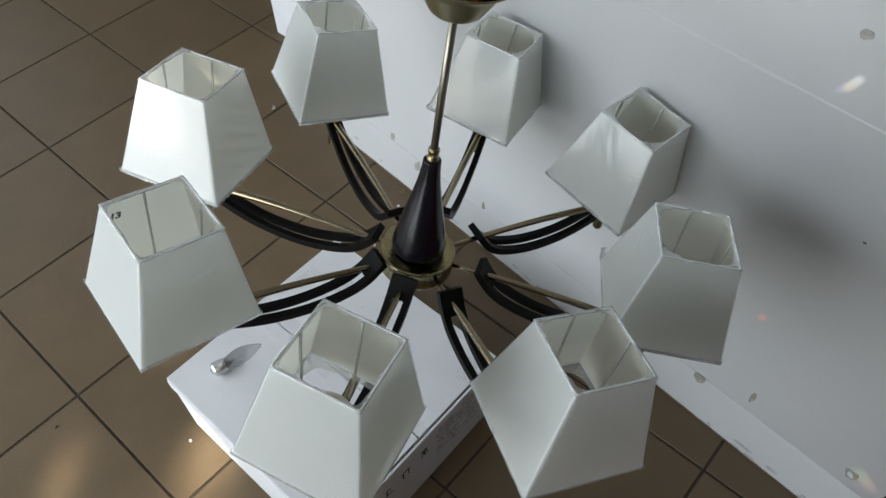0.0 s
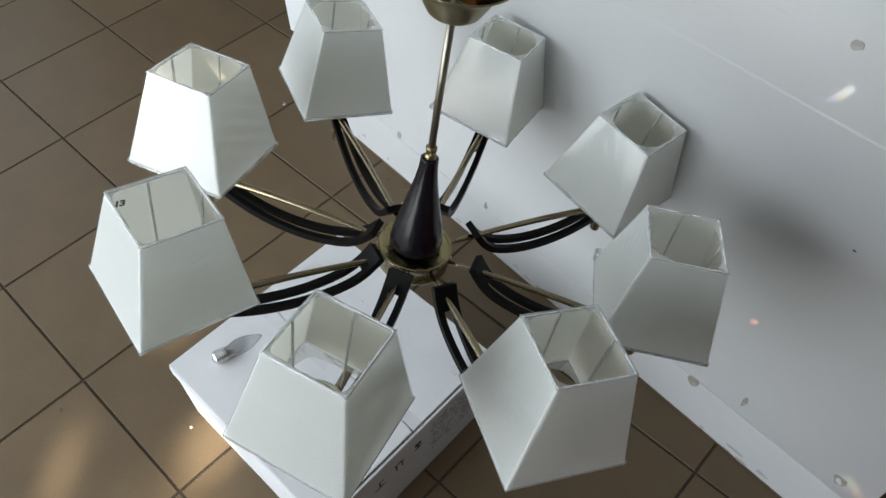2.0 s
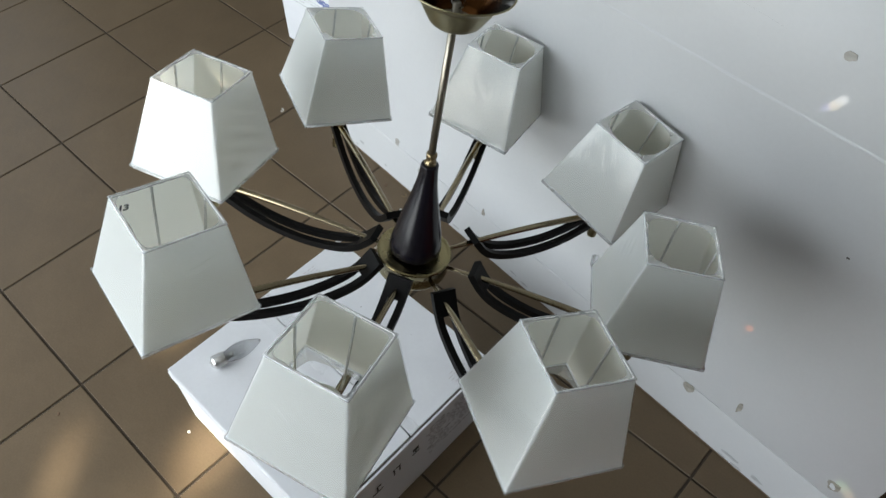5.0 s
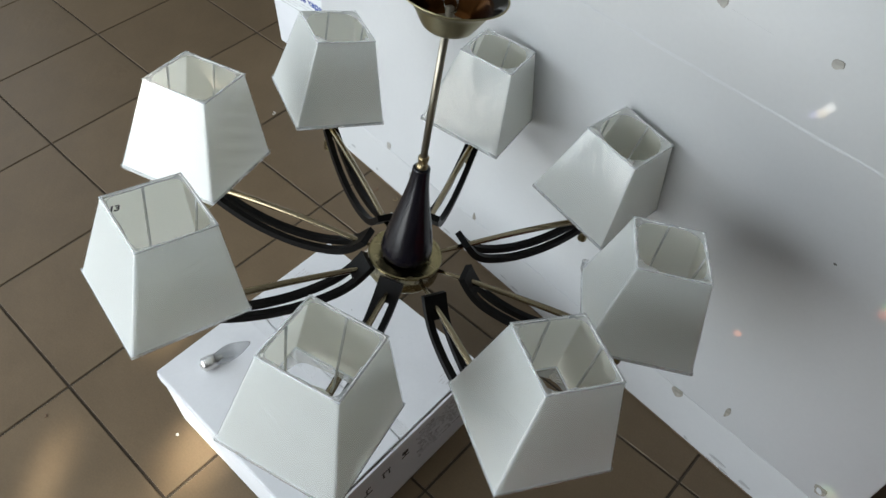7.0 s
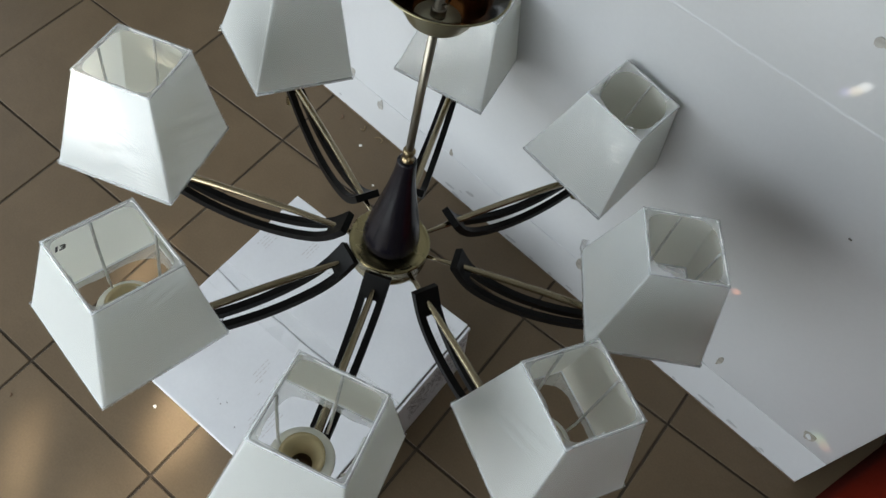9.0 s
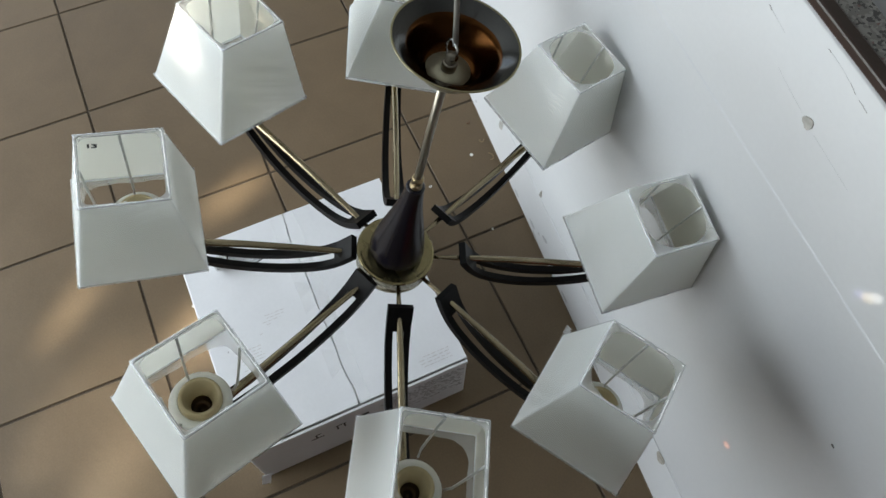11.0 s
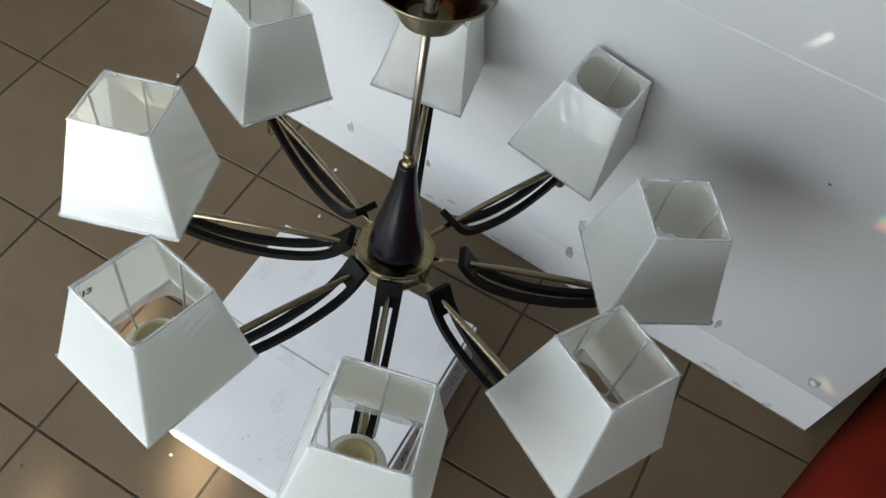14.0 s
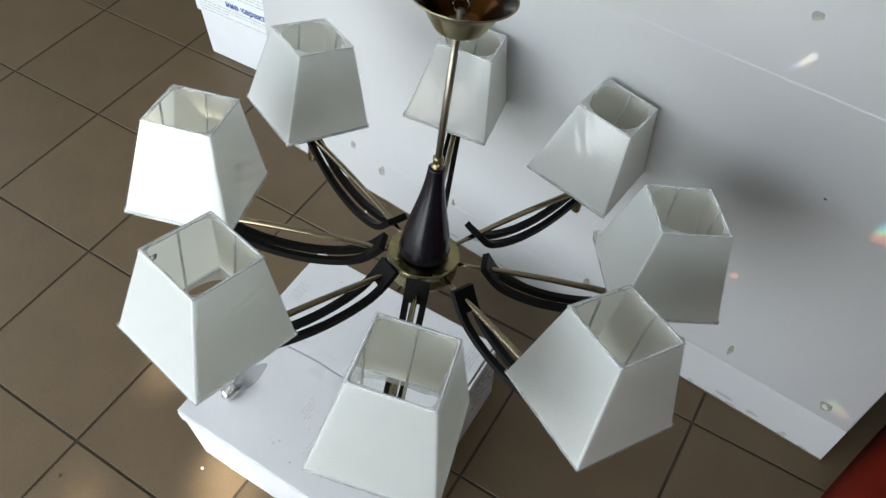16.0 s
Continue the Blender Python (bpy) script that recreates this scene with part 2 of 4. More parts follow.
M_CEIL = mat("ceiling_paint", (0.72, 0.72, 0.71), 0.9, noise_amt=0.04, noise_scale=3, bump=0.1)
M_CARD = mat("white_cardboard", (0.78, 0.785, 0.81), 0.5, noise_amt=0.10, noise_scale=7, fine=0.015, fine_scale=200, bump=0.1, bump_scale=40)
M_INK = mat("printed_ink", (0.03, 0.03, 0.03), 0.6, noise_amt=0.2, noise_scale=200)
M_INKGREY = mat("pale_print", (0.52, 0.52, 0.53), 0.6, noise_amt=0.3, noise_scale=200)
M_FAINT = mat("faint_print", (0.63, 0.605, 0.61), 0.6, noise_amt=0.15, noise_scale=200)
M_INKMID = mat("smudged_print", (0.13, 0.115, 0.12), 0.7, noise_amt=0.5, noise_scale=150, dark=(0.40, 0.38, 0.39))
M_BLUE = mat("blue_print", (0.03, 0.07, 0.32), 0.6, noise_amt=0.1, noise_scale=200)
M_PAPER = mat("paper", (0.76, 0.78, 0.79), 0.6, noise_amt=0.04, noise_scale=20)
M_FABRIC = fabric_mat("shade_cloth", (0.848, 0.868, 0.888), (0.93, 0.95, 0.965), 0.62)
M_LINING = fabric_mat("shade_lining", (0.84, 0.83, 0.745), (0.95, 0.935, 0.865), 0.5)
M_TRIM = mat("shade_trim", (0.84, 0.845, 0.84), 0.8, noise_amt=0.05, noise_scale=40, bump=0.1)
M_FILM = film_mat("shrink_wrap")
M_FOLD = film_mat("folded_wrap", 1.8, 0.36, 2.8, 0.05, 0.32)
M_TAPE = film_mat("clear_tape", 0.4, 0.05, 1.05, 0.11, 0.1)
M_BRASS = brushed_mat("antique_brass", (0.29, 0.245, 0.13), 0.27, 0.8)
M_ARM = brushed_mat("dark_brass", (0.30, 0.25, 0.165), 0.22)
M_ROD = brushed_mat("aged_bronze", (0.33, 0.30, 0.245), 0.36)
M_CUP = brushed_mat("cup_brass", (0.40, 0.36, 0.22), 0.34)
M_BRASSDARK = brushed_mat("inner_brass", (0.085, 0.034, 0.010), 0.2)
M_FLANGE = brushed_mat("dark_steel", (0.085, 0.085, 0.083), 0.14)
M_WASHER = mat("zinc_washer", (0.50, 0.47, 0.34), 0.4, metal=0.55, noise_amt=0.2, noise_scale=60)
M_GOLD = brushed_mat("polished_brass", (0.32, 0.25, 0.145), 0.30)
M_BLACK = mat("black_stained_wood", (0.006, 0.0055, 0.0055), 0.45, noise_amt=0.3, noise_scale=30, fine=0.15, fine_scale=300, rough_var=0.08, bump=0.08, bump_scale=120, spec=0.12)
# Black with a violet tint in the base, standing in for a bluish sheen.
M_CONE = mat("black_lacquer", (0.0065, 0.0055, 0.010), 0.27, noise_amt=0.2, noise_scale=20, coat=0.15, spec=0.3)
M_SOCKET = mat("beige_bakelite", (0.54, 0.45, 0.27), 0.45, noise_amt=0.12, noise_scale=60)
M_CONTACT = brushed_mat("dull_contact", (0.10, 0.07, 0.04), 0.4)
M_RING = mat("white_plastic_ring", (0.80, 0.80, 0.77), 0.35, noise_amt=0.04, noise_scale=60)
M_WIRE = mat("grey_wire", (0.62, 0.62, 0.60), 0.5, metal=0.0, noise_amt=0.2, noise_scale=90)
M_CABLE = mat("clear_cable", (0.35, 0.33, 0.30), 0.3, noise_amt=0.1, noise_scale=60)
M_STEEL = mat("bulb_cap", (0.74, 0.73, 0.71), 0.24, metal=1.0, noise_amt=0.15, noise_scale=200)
M_RED = mat("red_cloth", (0.17, 0.011, 0.002), 0.9, noise_amt=0.25, noise_scale=12, fine=0.1, fine_scale=600, bump=0.3, bump_scale=300, spec=0.15)
M_CRUMB = mat("white_crumb", (0.75, 0.73, 0.68), 0.8, noise_amt=0.1)
M_LEAFBIT = mat("brown_crumb", (0.16, 0.09, 0.05), 0.8, noise_amt=0.3)
M_CURL = mat("yellow_shaving", (0.24, 0.17, 0.085), 0.7, noise_amt=0.3, noise_scale=300)
M_FRAME = mat("window_frame_paint", (0.75, 0.75, 0.74), 0.4, noise_amt=0.04)

M_GLASS = bpy.data.materials.new("clear_glass")
M_GLASS.use_nodes = True
gp = M_GLASS.node_tree.nodes["Principled BSDF"]
gp.inputs["Transmission Weight"].default_value, gp.inputs["Roughness"].default_value, gp.inputs["IOR"].default_value = 1.0, 0.02, 1.18


# ---- mesh helpers ----
def mesh_ob(name, bm, material, smooth=False):
    me = bpy.data.meshes.new(name)
    bmesh.ops.recalc_face_normals(bm, faces=bm.faces)
    bm.to_mesh(me)
    bm.free()
    me.materials.append(material)
    if smooth:
        for poly in me.polygons:
            poly.use_smooth = True
    return new(name, me)


def part(name, bm, material, parent, label="", smooth=False):
    """One mesh object under a thing or a part."""
    ob = mesh_ob(name, bm, material, smooth)
    ob.parent = parent
    if label:
        ob["label"] = label
    return ob


def add_box(bm, x0, x1, y0, y1, z0, z1, bevel=0.0, segs=2):
    r = bmesh.ops.create_cube(bm, size=1.0)
    vs = r["verts"]
    for v in vs:
        v.co = Vector(((x0 + x1) / 2 + v.co.x * (x1 - x0), (y0 + y1) / 2 + v.co.y * (y1 - y0), (z0 + z1) / 2 + v.co.z * (z1 - z0)))
    if bevel:
        es = {e for v in vs for e in v.link_edges}
        bmesh.ops.bevel(bm, geom=list(es), offset=bevel, segments=segs, profile=0.5, affect="EDGES")
    return bm


def box_bm(*a, **k):
    return add_box(bmesh.new(), *a, **k)


def add_lathe(bm, profile, steps=40, centre=(0, 0)):
    """A turned form about a vertical axis from (radius, height) pairs."""
    rings = []
    for r, z in profile:
        rings.append([bm.verts.new((centre[0] + r * math.cos(2 * math.pi * i / steps), centre[1] + r * math.sin(2 * math.pi * i / steps), z)) for i in range(steps)]
                     if r > 1e-6 else [bm.verts.new((centre[0], centre[1], z))])
    for a, b in zip(rings, rings[1:]):
        for i in range(steps):
            j = (i + 1) % steps
            if len(a) == 1 and len(b) > 1:
                bm.faces.new((a[0], b[i], b[j]))
            elif len(b) == 1 and len(a) > 1:
                bm.faces.new((a[i], a[j], b[0]))
            elif len(a) > 1:
                bm.faces.new((a[i], a[j], b[j], b[i]))
    return bm


def add_tube(bm, pts, radius, steps=10, cap=True):
    """A round bar along a line of points."""
    pts = [Vector(p) for p in pts]
    rings = []
    ref = Vector((0, 0, 1))
    for i, p in enumerate(pts):
        d = (pts[min(i + 1, len(pts) - 1)] - pts[max(i - 1, 0)]).normalized()
        a = d.cross(ref if abs(d.dot(ref)) < 0.95 else Vector((1, 0, 0))).normalized()
        b = d.cross(a)
        r = radius[i] if isinstance(radius, (list, tuple)) else radius
        rings.append([bm.verts.new(p + r * (math.cos(2 * math.pi * k / steps) * a + math.sin(2 * math.pi * k / steps) * b)) for k in range(steps)])
    for a, b in zip(rings, rings[1:]):
        for i in range(steps):
            j = (i + 1) % steps
            bm.faces.new((a[i], a[j], b[j], b[i]))
    if cap:
        bm.faces.new(rings[0])
        bm.faces.new(list(reversed(rings[-1])))
    return bm


def add_strip(bm, pts, lo, hi, thick):
    """A flat bar that follows pts (radius, height), between the sideways places lo(i) and hi(i)."""
    rings = []
    for i, (r, z) in enumerate(pts):
        a, b = pts[max(i - 1, 0)], pts[min(i + 1, len(pts) - 1)]
        d = Vector((b[0] - a[0], b[1] - a[1])).normalized()
        nx, nz = -d.y * thick / 2, d.x * thick / 2
        rings.append([bm.verts.new(q) for q in ((r + nx, lo(i), z + nz), (r + nx, hi(i), z + nz), (r - nx, hi(i), z - nz), (r - nx, lo(i), z - nz))])
    for a, b in zip(rings, rings[1:]):
        for i in range(4):
            j = (i + 1) % 4
            bm.faces.new((a[i], a[j], b[j], b[i]))
    bm.faces.new(rings[0])
    bm.faces.new(list(reversed(rings[-1])))
    return bm


def join_rings(bm_, rings, close=False):
    seq = list(zip(rings, rings[1:] + (rings[:1] if close else [])))
    for a_, b_ in (seq if close else seq[:len(rings) - 1]):
        n_ = len(a_)
        for i in range(n_):
            bm_.faces.new((a_[i], a_[(i + 1) % n_], b_[(i + 1) % n_], b_[i]))


def smooth_line(pts, n):
    """Catmull-Rom through pts, n steps a span."""
    out = []
    P = [Vector(p) for p in pts]
    for i in range(len(P) - 1):
        a, b, c, d = P[max(i - 1, 0)], P[i], P[i + 1], P[min(i + 2, len(P) - 1)]
        for k in range(n):
            t = k / n
            out.append(0.5 * (2 * b + (c - a) * t + (2 * a - 5 * b + 4 * c - d) * t * t + (3 * b - a - 3 * c + d) * t ** 3))
    out.append(P[-1])
    return out


def blob_bm(rx, rz, seed, thick=0.0009, n=16, rough=0.5):
    """A thin uneven patch in the xz plane, facing +y."""
    bm = bmesh.new()
    rnd = random.Random(seed)
    rad = [1 + rough * rnd.uniform(-1, 1) for _ in range(n)]
    rad = [(rad[i - 1] + 2 * rad[i] + rad[(i + 1) % n]) / 4 for i in range(n)]
    f = [bm.verts.new((rx * rad[i] * math.cos(2 * math.pi * i / n), thick, rz * rad[i] * math.sin(2 * math.pi * i / n))) for i in range(n)]
    b = [bm.verts.new((v.co.x * 1.03, 0, v.co.z * 1.03)) for v in f]
    bm.faces.new(f)
    for i in range(n):
        j = (i + 1) % n
        bm.faces.new((f[i], b[i], b[j], f[j]))
    return bm


def text_mesh(name, words, size, material, parent, m, align="LEFT", space=1.0, bold=0.0):
    cu = bpy.data.curves.new(name, "FONT")
    cu.body, cu.size, cu.extrude, cu.align_x, cu.align_y = words, size, 0.0002, align, "BOTTOM_BASELINE"
    cu.space_character, cu.offset = space, bold
    tmp = new(name, cu)
    dg = bpy.context.evaluated_depsgraph_get()
    me = bpy.data.meshes.new_from_object(tmp.evaluated_get(dg))
    bpy.data.objects.remove(tmp)
    bpy.data.curves.remove(cu)
    me.materials.clear()
    me.materials.append(material)
    ob = new(name, me)
    ob.parent = parent
    ob.matrix_local = m
    return ob


def structure(name, bm, material, label="", category=""):
    return tagged(mesh_ob(name, bm, material), label, category, kind="structure")


# ---- the room ----
X0, X1, Y0, Y1, CEIL = -4.2, WIN_X, -2.6, WIN_Y, 2.8
floor = structure("floor", box_bm(X0, X1, Y0, Y1, -0.12, -0.0024), M_GROUT, "brown ceramic tile floor with dark grout joints", "floor")
structure("ceiling", box_bm(X0, X1, Y0, Y1, CEIL, CEIL + 0.1), M_CEIL, "plain white ceiling", "ceiling")
structure("wall_west", box_bm(X0 - 0.15, X0, Y0, Y1, -0.12, CEIL), M_PLASTER, "plain light plaster wall", "wall")
bm = bmesh.new()
add_box(bm, X0 - 0.15, WIN2[0], Y1, Y1 + 0.2, -0.12, CEIL)
add_box(bm, WIN2[1], X1 + 0.2, Y1, Y1 + 0.2, -0.12, CEIL)
add_box(bm, WIN2[0], WIN2[1], Y1, Y1 + 0.2, -0.12, WIN2[2])
add_box(bm, WIN2[0], WIN2[1], Y1, Y1 + 0.2, WIN2[3], CEIL)
structure("wall_north", bm, M_PLASTER, "plaster wall with a wide shop window", "wall")
bm = bmesh.new()
for x in (WIN2[0], (WIN2[0] + WIN2[1]) / 2 - 0.03, WIN2[1] - 0.06):
    add_box(bm, x, x + 0.06, Y1 + 0.08, Y1 + 0.14, WIN2[2], WIN2[3], bevel=0.004)
for z in (WIN2[2], WIN2[3] - 0.06):
    add_box(bm, WIN2[0], WIN2[1], Y1 + 0.085, Y1 + 0.135, z, z + 0.06, bevel=0.004)
structure("window_2", bm, M_FRAME, "wide white framed shop window", "window")
structure("wall_south", box_bm(X0 - 0.15, X1 + 0.2, Y0 - 0.15, Y0, -0.12, CEIL), M_PLASTER, "plain light plaster wall", "wall")
bm = bmesh.new()
add_box(bm, X1, X1 + 0.2, Y0, WIN[0], -0.12, CEIL)
add_box(bm, X1, X1 + 0.2, WIN[1], Y1, -0.12, CEIL)
add_box(bm, X1, X1 + 0.2, WIN[0], WIN[1], -0.12, WIN[2])
add_box(bm, X1, X1 + 0.2, WIN[0], WIN[1], WIN[3], CEIL)
structure("wall_east", bm, M_PLASTER, "plaster wall with a wide shop window", "wall")
bm = bmesh.new()
for y in (WIN[0], (WIN[0] + WIN[1]) / 2 - 0.03, WIN[1] - 0.06):
    add_box(bm, X1 + 0.08, X1 + 0.14, y, y + 0.06, WIN[2], WIN[3], bevel=0.004)
for z in (WIN[2], WIN[3] - 0.06):
    add_box(bm, X1 + 0.085, X1 + 0.135, WIN[0], WIN[1], z, z + 0.06, bevel=0.004)
structure("window_1", bm, M_FRAME, "wide white framed shop window", "window")

# ---- the counter: white boarded front, brown edge and granite top ----
C_X0, C_X1, C_TOP = -1.222, 0.20, 0.893
C_ANG, C_C = math.atan(-0.0925), -0.8285
COUNTER = Matrix.Translation((0, C_C, 0)) @ Matrix.Rotation(C_ANG, 4, "Z")
KX = 1 / math.cos(C_ANG)
BACK, FOLD = 0.052, 0.465               # the lower board leans back to the fold; the upper one stands upright


def front_y(z):
    """How far the counter's front lies back at a height."""
    return -BACK * min(z / FOLD, 1)


counter = tagged(new("counter"), "white boarded shop counter with scuffed front and granite top", "counter")
counter.matrix_world = COUNTER
a, b = C_X0 * KX, C_X1 * KX


def leaning_bm(x0, x1, z0, z1, y_in, y_out, bevel=0.002):
    """A board along the counter's front, from y_in to y_out off its face."""
    bm_ = box_bm(x0, x1, y_in, y_out, z0, z1, bevel=bevel)
    for v in bm_.verts:
        v.co.y += front_y(v.co.z)
    return bm_


bm = bmesh.new()
prof = [(0.0, 0.002), (-BACK * 0.5, FOLD * 0.5), (-BACK + 0.0016, FOLD - 0.012), (-BACK + 0.0002, FOLD), (-BACK - 0.0003, FOLD + 0.012), (-BACK, 0.68), (-BACK - 0.0002, C_TOP - 0.003), (-BACK - 0.003, C_TOP)]
cols = [[bm.verts.new((x_, y_ + dy_, z_)) for y_, z_ in prof] for x_, dy_ in ((a, -0.002), (a + 0.002, 0), ((a + b) / 2, 0), (b - 0.002, 0), (b, -0.002))]
for c0, c1 in zip(cols, cols[1:]):
    for k in range(len(prof) - 1):
        bm.faces.new((c0[k], c1[k], c1[k + 1], c0[k + 1]))
back_rows = []
for c_ in (cols[0], cols[-1]):
    bk = [bm.verts.new((v.co.x, v.co.y - 0.030, v.co.z)) for v in c_]
    back_rows.append(bk)
    for k in range(len(prof) - 1):
        bm.faces.new((c_[k], c_[k + 1], bk[k + 1], bk[k]))
bm.faces.new([c_[-1] for c_ in cols] + [back_rows[1][-1], back_rows[0][-1]])
part("front_board", bm, M_WALL, counter, "white board bent at half height", True)
part("skirting", leaning_bm(a + 0.001, b - 0.001, 0.003, 0.108, 0.0, 0.0016, 0.0007), M_WALL, counter, "white skirting strip with scuffs")
bm = bmesh.new()
lo_, hi_ = [], []
for k in range(121):
    x_ = a + 0.003 + (b - a - 0.006) * k / 120
    wob = noise.noise((x_ * 14, 0.4, 0)) * 0.0012 + noise.noise((x_ * 60, 2.4, 0)) * 0.0005
    lo_.append([bm.verts.new((x_, -BACK + d_, 0.6985 + wob + z_)) for d_, z_ in ((-0.0004, -0.0010), (0.0004, 0.0006))])
    hi_.append([bm.verts.new((x_, -BACK + d_, 0.7025 + wob * 0.4 + z_)) for d_, z_ in ((0.0004, -0.0006), (-0.0004, 0.0012))])
for k in range(120):
    r0, r1 = lo_[k] + hi_[k], lo_[k + 1] + hi_[k + 1]
    for j in range(3):
        bm.faces.new((r0[j], r1[j], r1[j + 1], r0[j + 1]))
part("filler_bead", bm, M_BEAD, counter, "", True)
part("body", box_bm(a + 0.01, b - 0.01, -0.52, -BACK - 0.034, 0.004, C_TOP - 0.002), M_WALL, counter)
part("edge_strip", box_bm(a, b, -BACK - 0.0165, -BACK - 0.0005, C_TOP + 0.001, C_TOP + 0.013, bevel=0.0025), M_BROWN, counter, "dark brown edge strip")
part("worktop", box_bm(a, b, -BACK - 0.050, -BACK - 0.0170, C_TOP + 0.001, C_TOP + 0.011, bevel=0.0015), M_GRANITE, counter, "speckled grey granite edge")
part("rear_board", box_bm(a, b, -0.54, -BACK - 0.0505, C_TOP + 0.001, C_TOP + 0.006, bevel=0.001), M_GREYBOARD, counter, "plain grey board behind the granite")
part("plinth_edge", box_bm(a, b, -0.002, 0.0025, 0.0005, 0.0034), M_BASE, counter)
for x, z, rx, rz, s, m_ in (
        (-0.060, 0.115, 0.007, 0.013, 1, M_STAIN2), (-0.148, 0.088, 0.007, 0.014, 2, M_STAIN2), (-0.350, 0.111, 0.005, 0.015, 3, M_STAIN),
        (-0.415, 0.045, 0.010, 0.006, 4, M_SCUFF), (-0.690, 0.101, 0.007, 0.014, 5, M_STAIN), (-0.898, 0.101, 0.010, 0.011, 6, M_STAIN),
        (-0.987, 0.144, 0.006, 0.015, 7, M_STAIN), (-1.168, 0.138, 0.011, 0.012, 8, M_STAIN), (-0.870, 0.802, 0.0085, 0.0065, 9, M_STAIN2),
        (-0.712, 0.806, 0.008, 0.006, 10, M_STAIN2), (-0.988, 0.540, 0.0025, 0.0015, 11, M_SPECK_GAP), (-1.02, 0.02, 0.016, 0.004, 12, M_SCUFF),
        (-1.08, 0.017, 0.012, 0.004, 13, M_SCUFF)):
    ob = part("wall_mark", blob_bm(rx, rz, s), m_, counter)
    y = 0.0017 if z < 0.108 else 0.0002
    lean = math.atan(BACK / FOLD) if z < FOLD else 0
    ob.matrix_local = Matrix.Translation((x * KX, front_y(z) + y, z)) @ Matrix.Rotation(lean, 4, "X")
for x0, z0, x1, z1, r_, m_ in ((-0.683, 0.8815, -0.702, 0.8815, 0.00012, M_SCUFF), (-0.683, 0.8815, -0.6875, 0.8818, 0.0004, M_HAIR), (-0.702, 0.8815, -0.7215, 0.8785, 0.0001, M_SCUFF),
                           (-0.722, 0.8785, -0.733, 0.875, 0.00028, M_HAIR), (-0.739, 0.8745, -0.753, 0.873, 0.00034, M_HAIR), (-0.646, 0.816, -0.700, 0.8065, 0.00013, M_SCUFF),
                           (-0.725, 0.802, -0.79, 0.797, 0.00013, M_SCUFF), (-0.603, 0.855, -0.631, 0.850, 0.00013, M_SCUFF), (-0.598, 0.856, -0.604, 0.854, 0.0006, M_HAIR)):
    bm = bmesh.new()
    add_tube(bm, [(x0 * KX, -BACK, z0), ((x0 * 0.6 + x1 * 0.4) * KX, -BACK, (z0 + z1) / 2 + 0.0006), (x1 * KX, -BACK, z1)], r_, 5)
    part("crack", bm, m_, counter)
ring_mark = part("wall_mark", blob_bm(0.0055, 0.006, 44, 0.0014), M_BEAD, counter)
ring_mark.matrix_local = Matrix.Translation((-1.168 * KX, front_y(0.138) + 0.0003, 0.138)) @ Matrix.Rotation(math.atan(BACK / FOLD), 4, "X")
rnd = random.Random(31)
for k in range(26):
    x = rnd.uniform(C_X0 + 0.02, C_X1 - 0.02)
    z = rnd.choice((0.006, 0.009, 0.014, 0.02, 0.03))
    ob = part("dirt_mark", blob_bm(rnd.uniform(0.003, 0.014), rnd.uniform(0.0015, 0.004), 100 + k, 0.0004), M_SCUFF, counter)
    ob.matrix_local = Matrix.Translation((x * KX, front_y(z) + 0.0017, z)) @ Matrix.Rotation(math.atan(BACK / FOLD), 4, "X")

# ---- the box with a printed label, beside the counter ----
label_box = tagged(new("carton"), "white cardboard carton with a printed paper label, standing beyond the counter", "box")
label_box.location = (0.46, -1.015, 0)
part("body", box_bm(-0.21, 0.118, -0.30, 0.0, 0.001, 0.42, bevel=0.003), M_CARD, label_box)
part("ledge", box_bm(-0.21, 0.114, 0.0, 0.012, 0.152, 0.42, bevel=0.002), M_CARD, label_box)
paper = part("paper_label", box_bm(-0.21, 0.100, 0.0125, 0.0135, 0.156, 0.40), M_PAPER, label_box, "printed paper label with blue words and grey lines")
face = Matrix.Translation((0, 0.0138, 0)) @ Matrix.Rotation(math.pi, 4, "Z") @ Matrix.Rotation(math.pi / 2, 4, "X")
text_mesh("blue_words", "\u043d\u0438\u0435 \u0445\u0430\u0440\u0430\u043a\u0442\u0435", 0.024, M_BLUE, paper, Matrix.Translation((-0.006, 0, 0.205)) @ face, space=1.05, bold=0.0009)
rnd = random.Random(5)
for k, z in enumerate((0.165, 0.175, 0.184, 0.193, 0.24, 0.25, 0.26)):
    x = 0.092
    while x > -0.19:
        w = rnd.uniform(0.008, 0.03)
        part("print_line", box_bm(max(x - w, -0.2), x, 0.0135, 0.0138, z, z + 0.0022), M_INKGREY, paper)
        x -= w + 0.004
        if k == 1 and x < 0.0:
            break

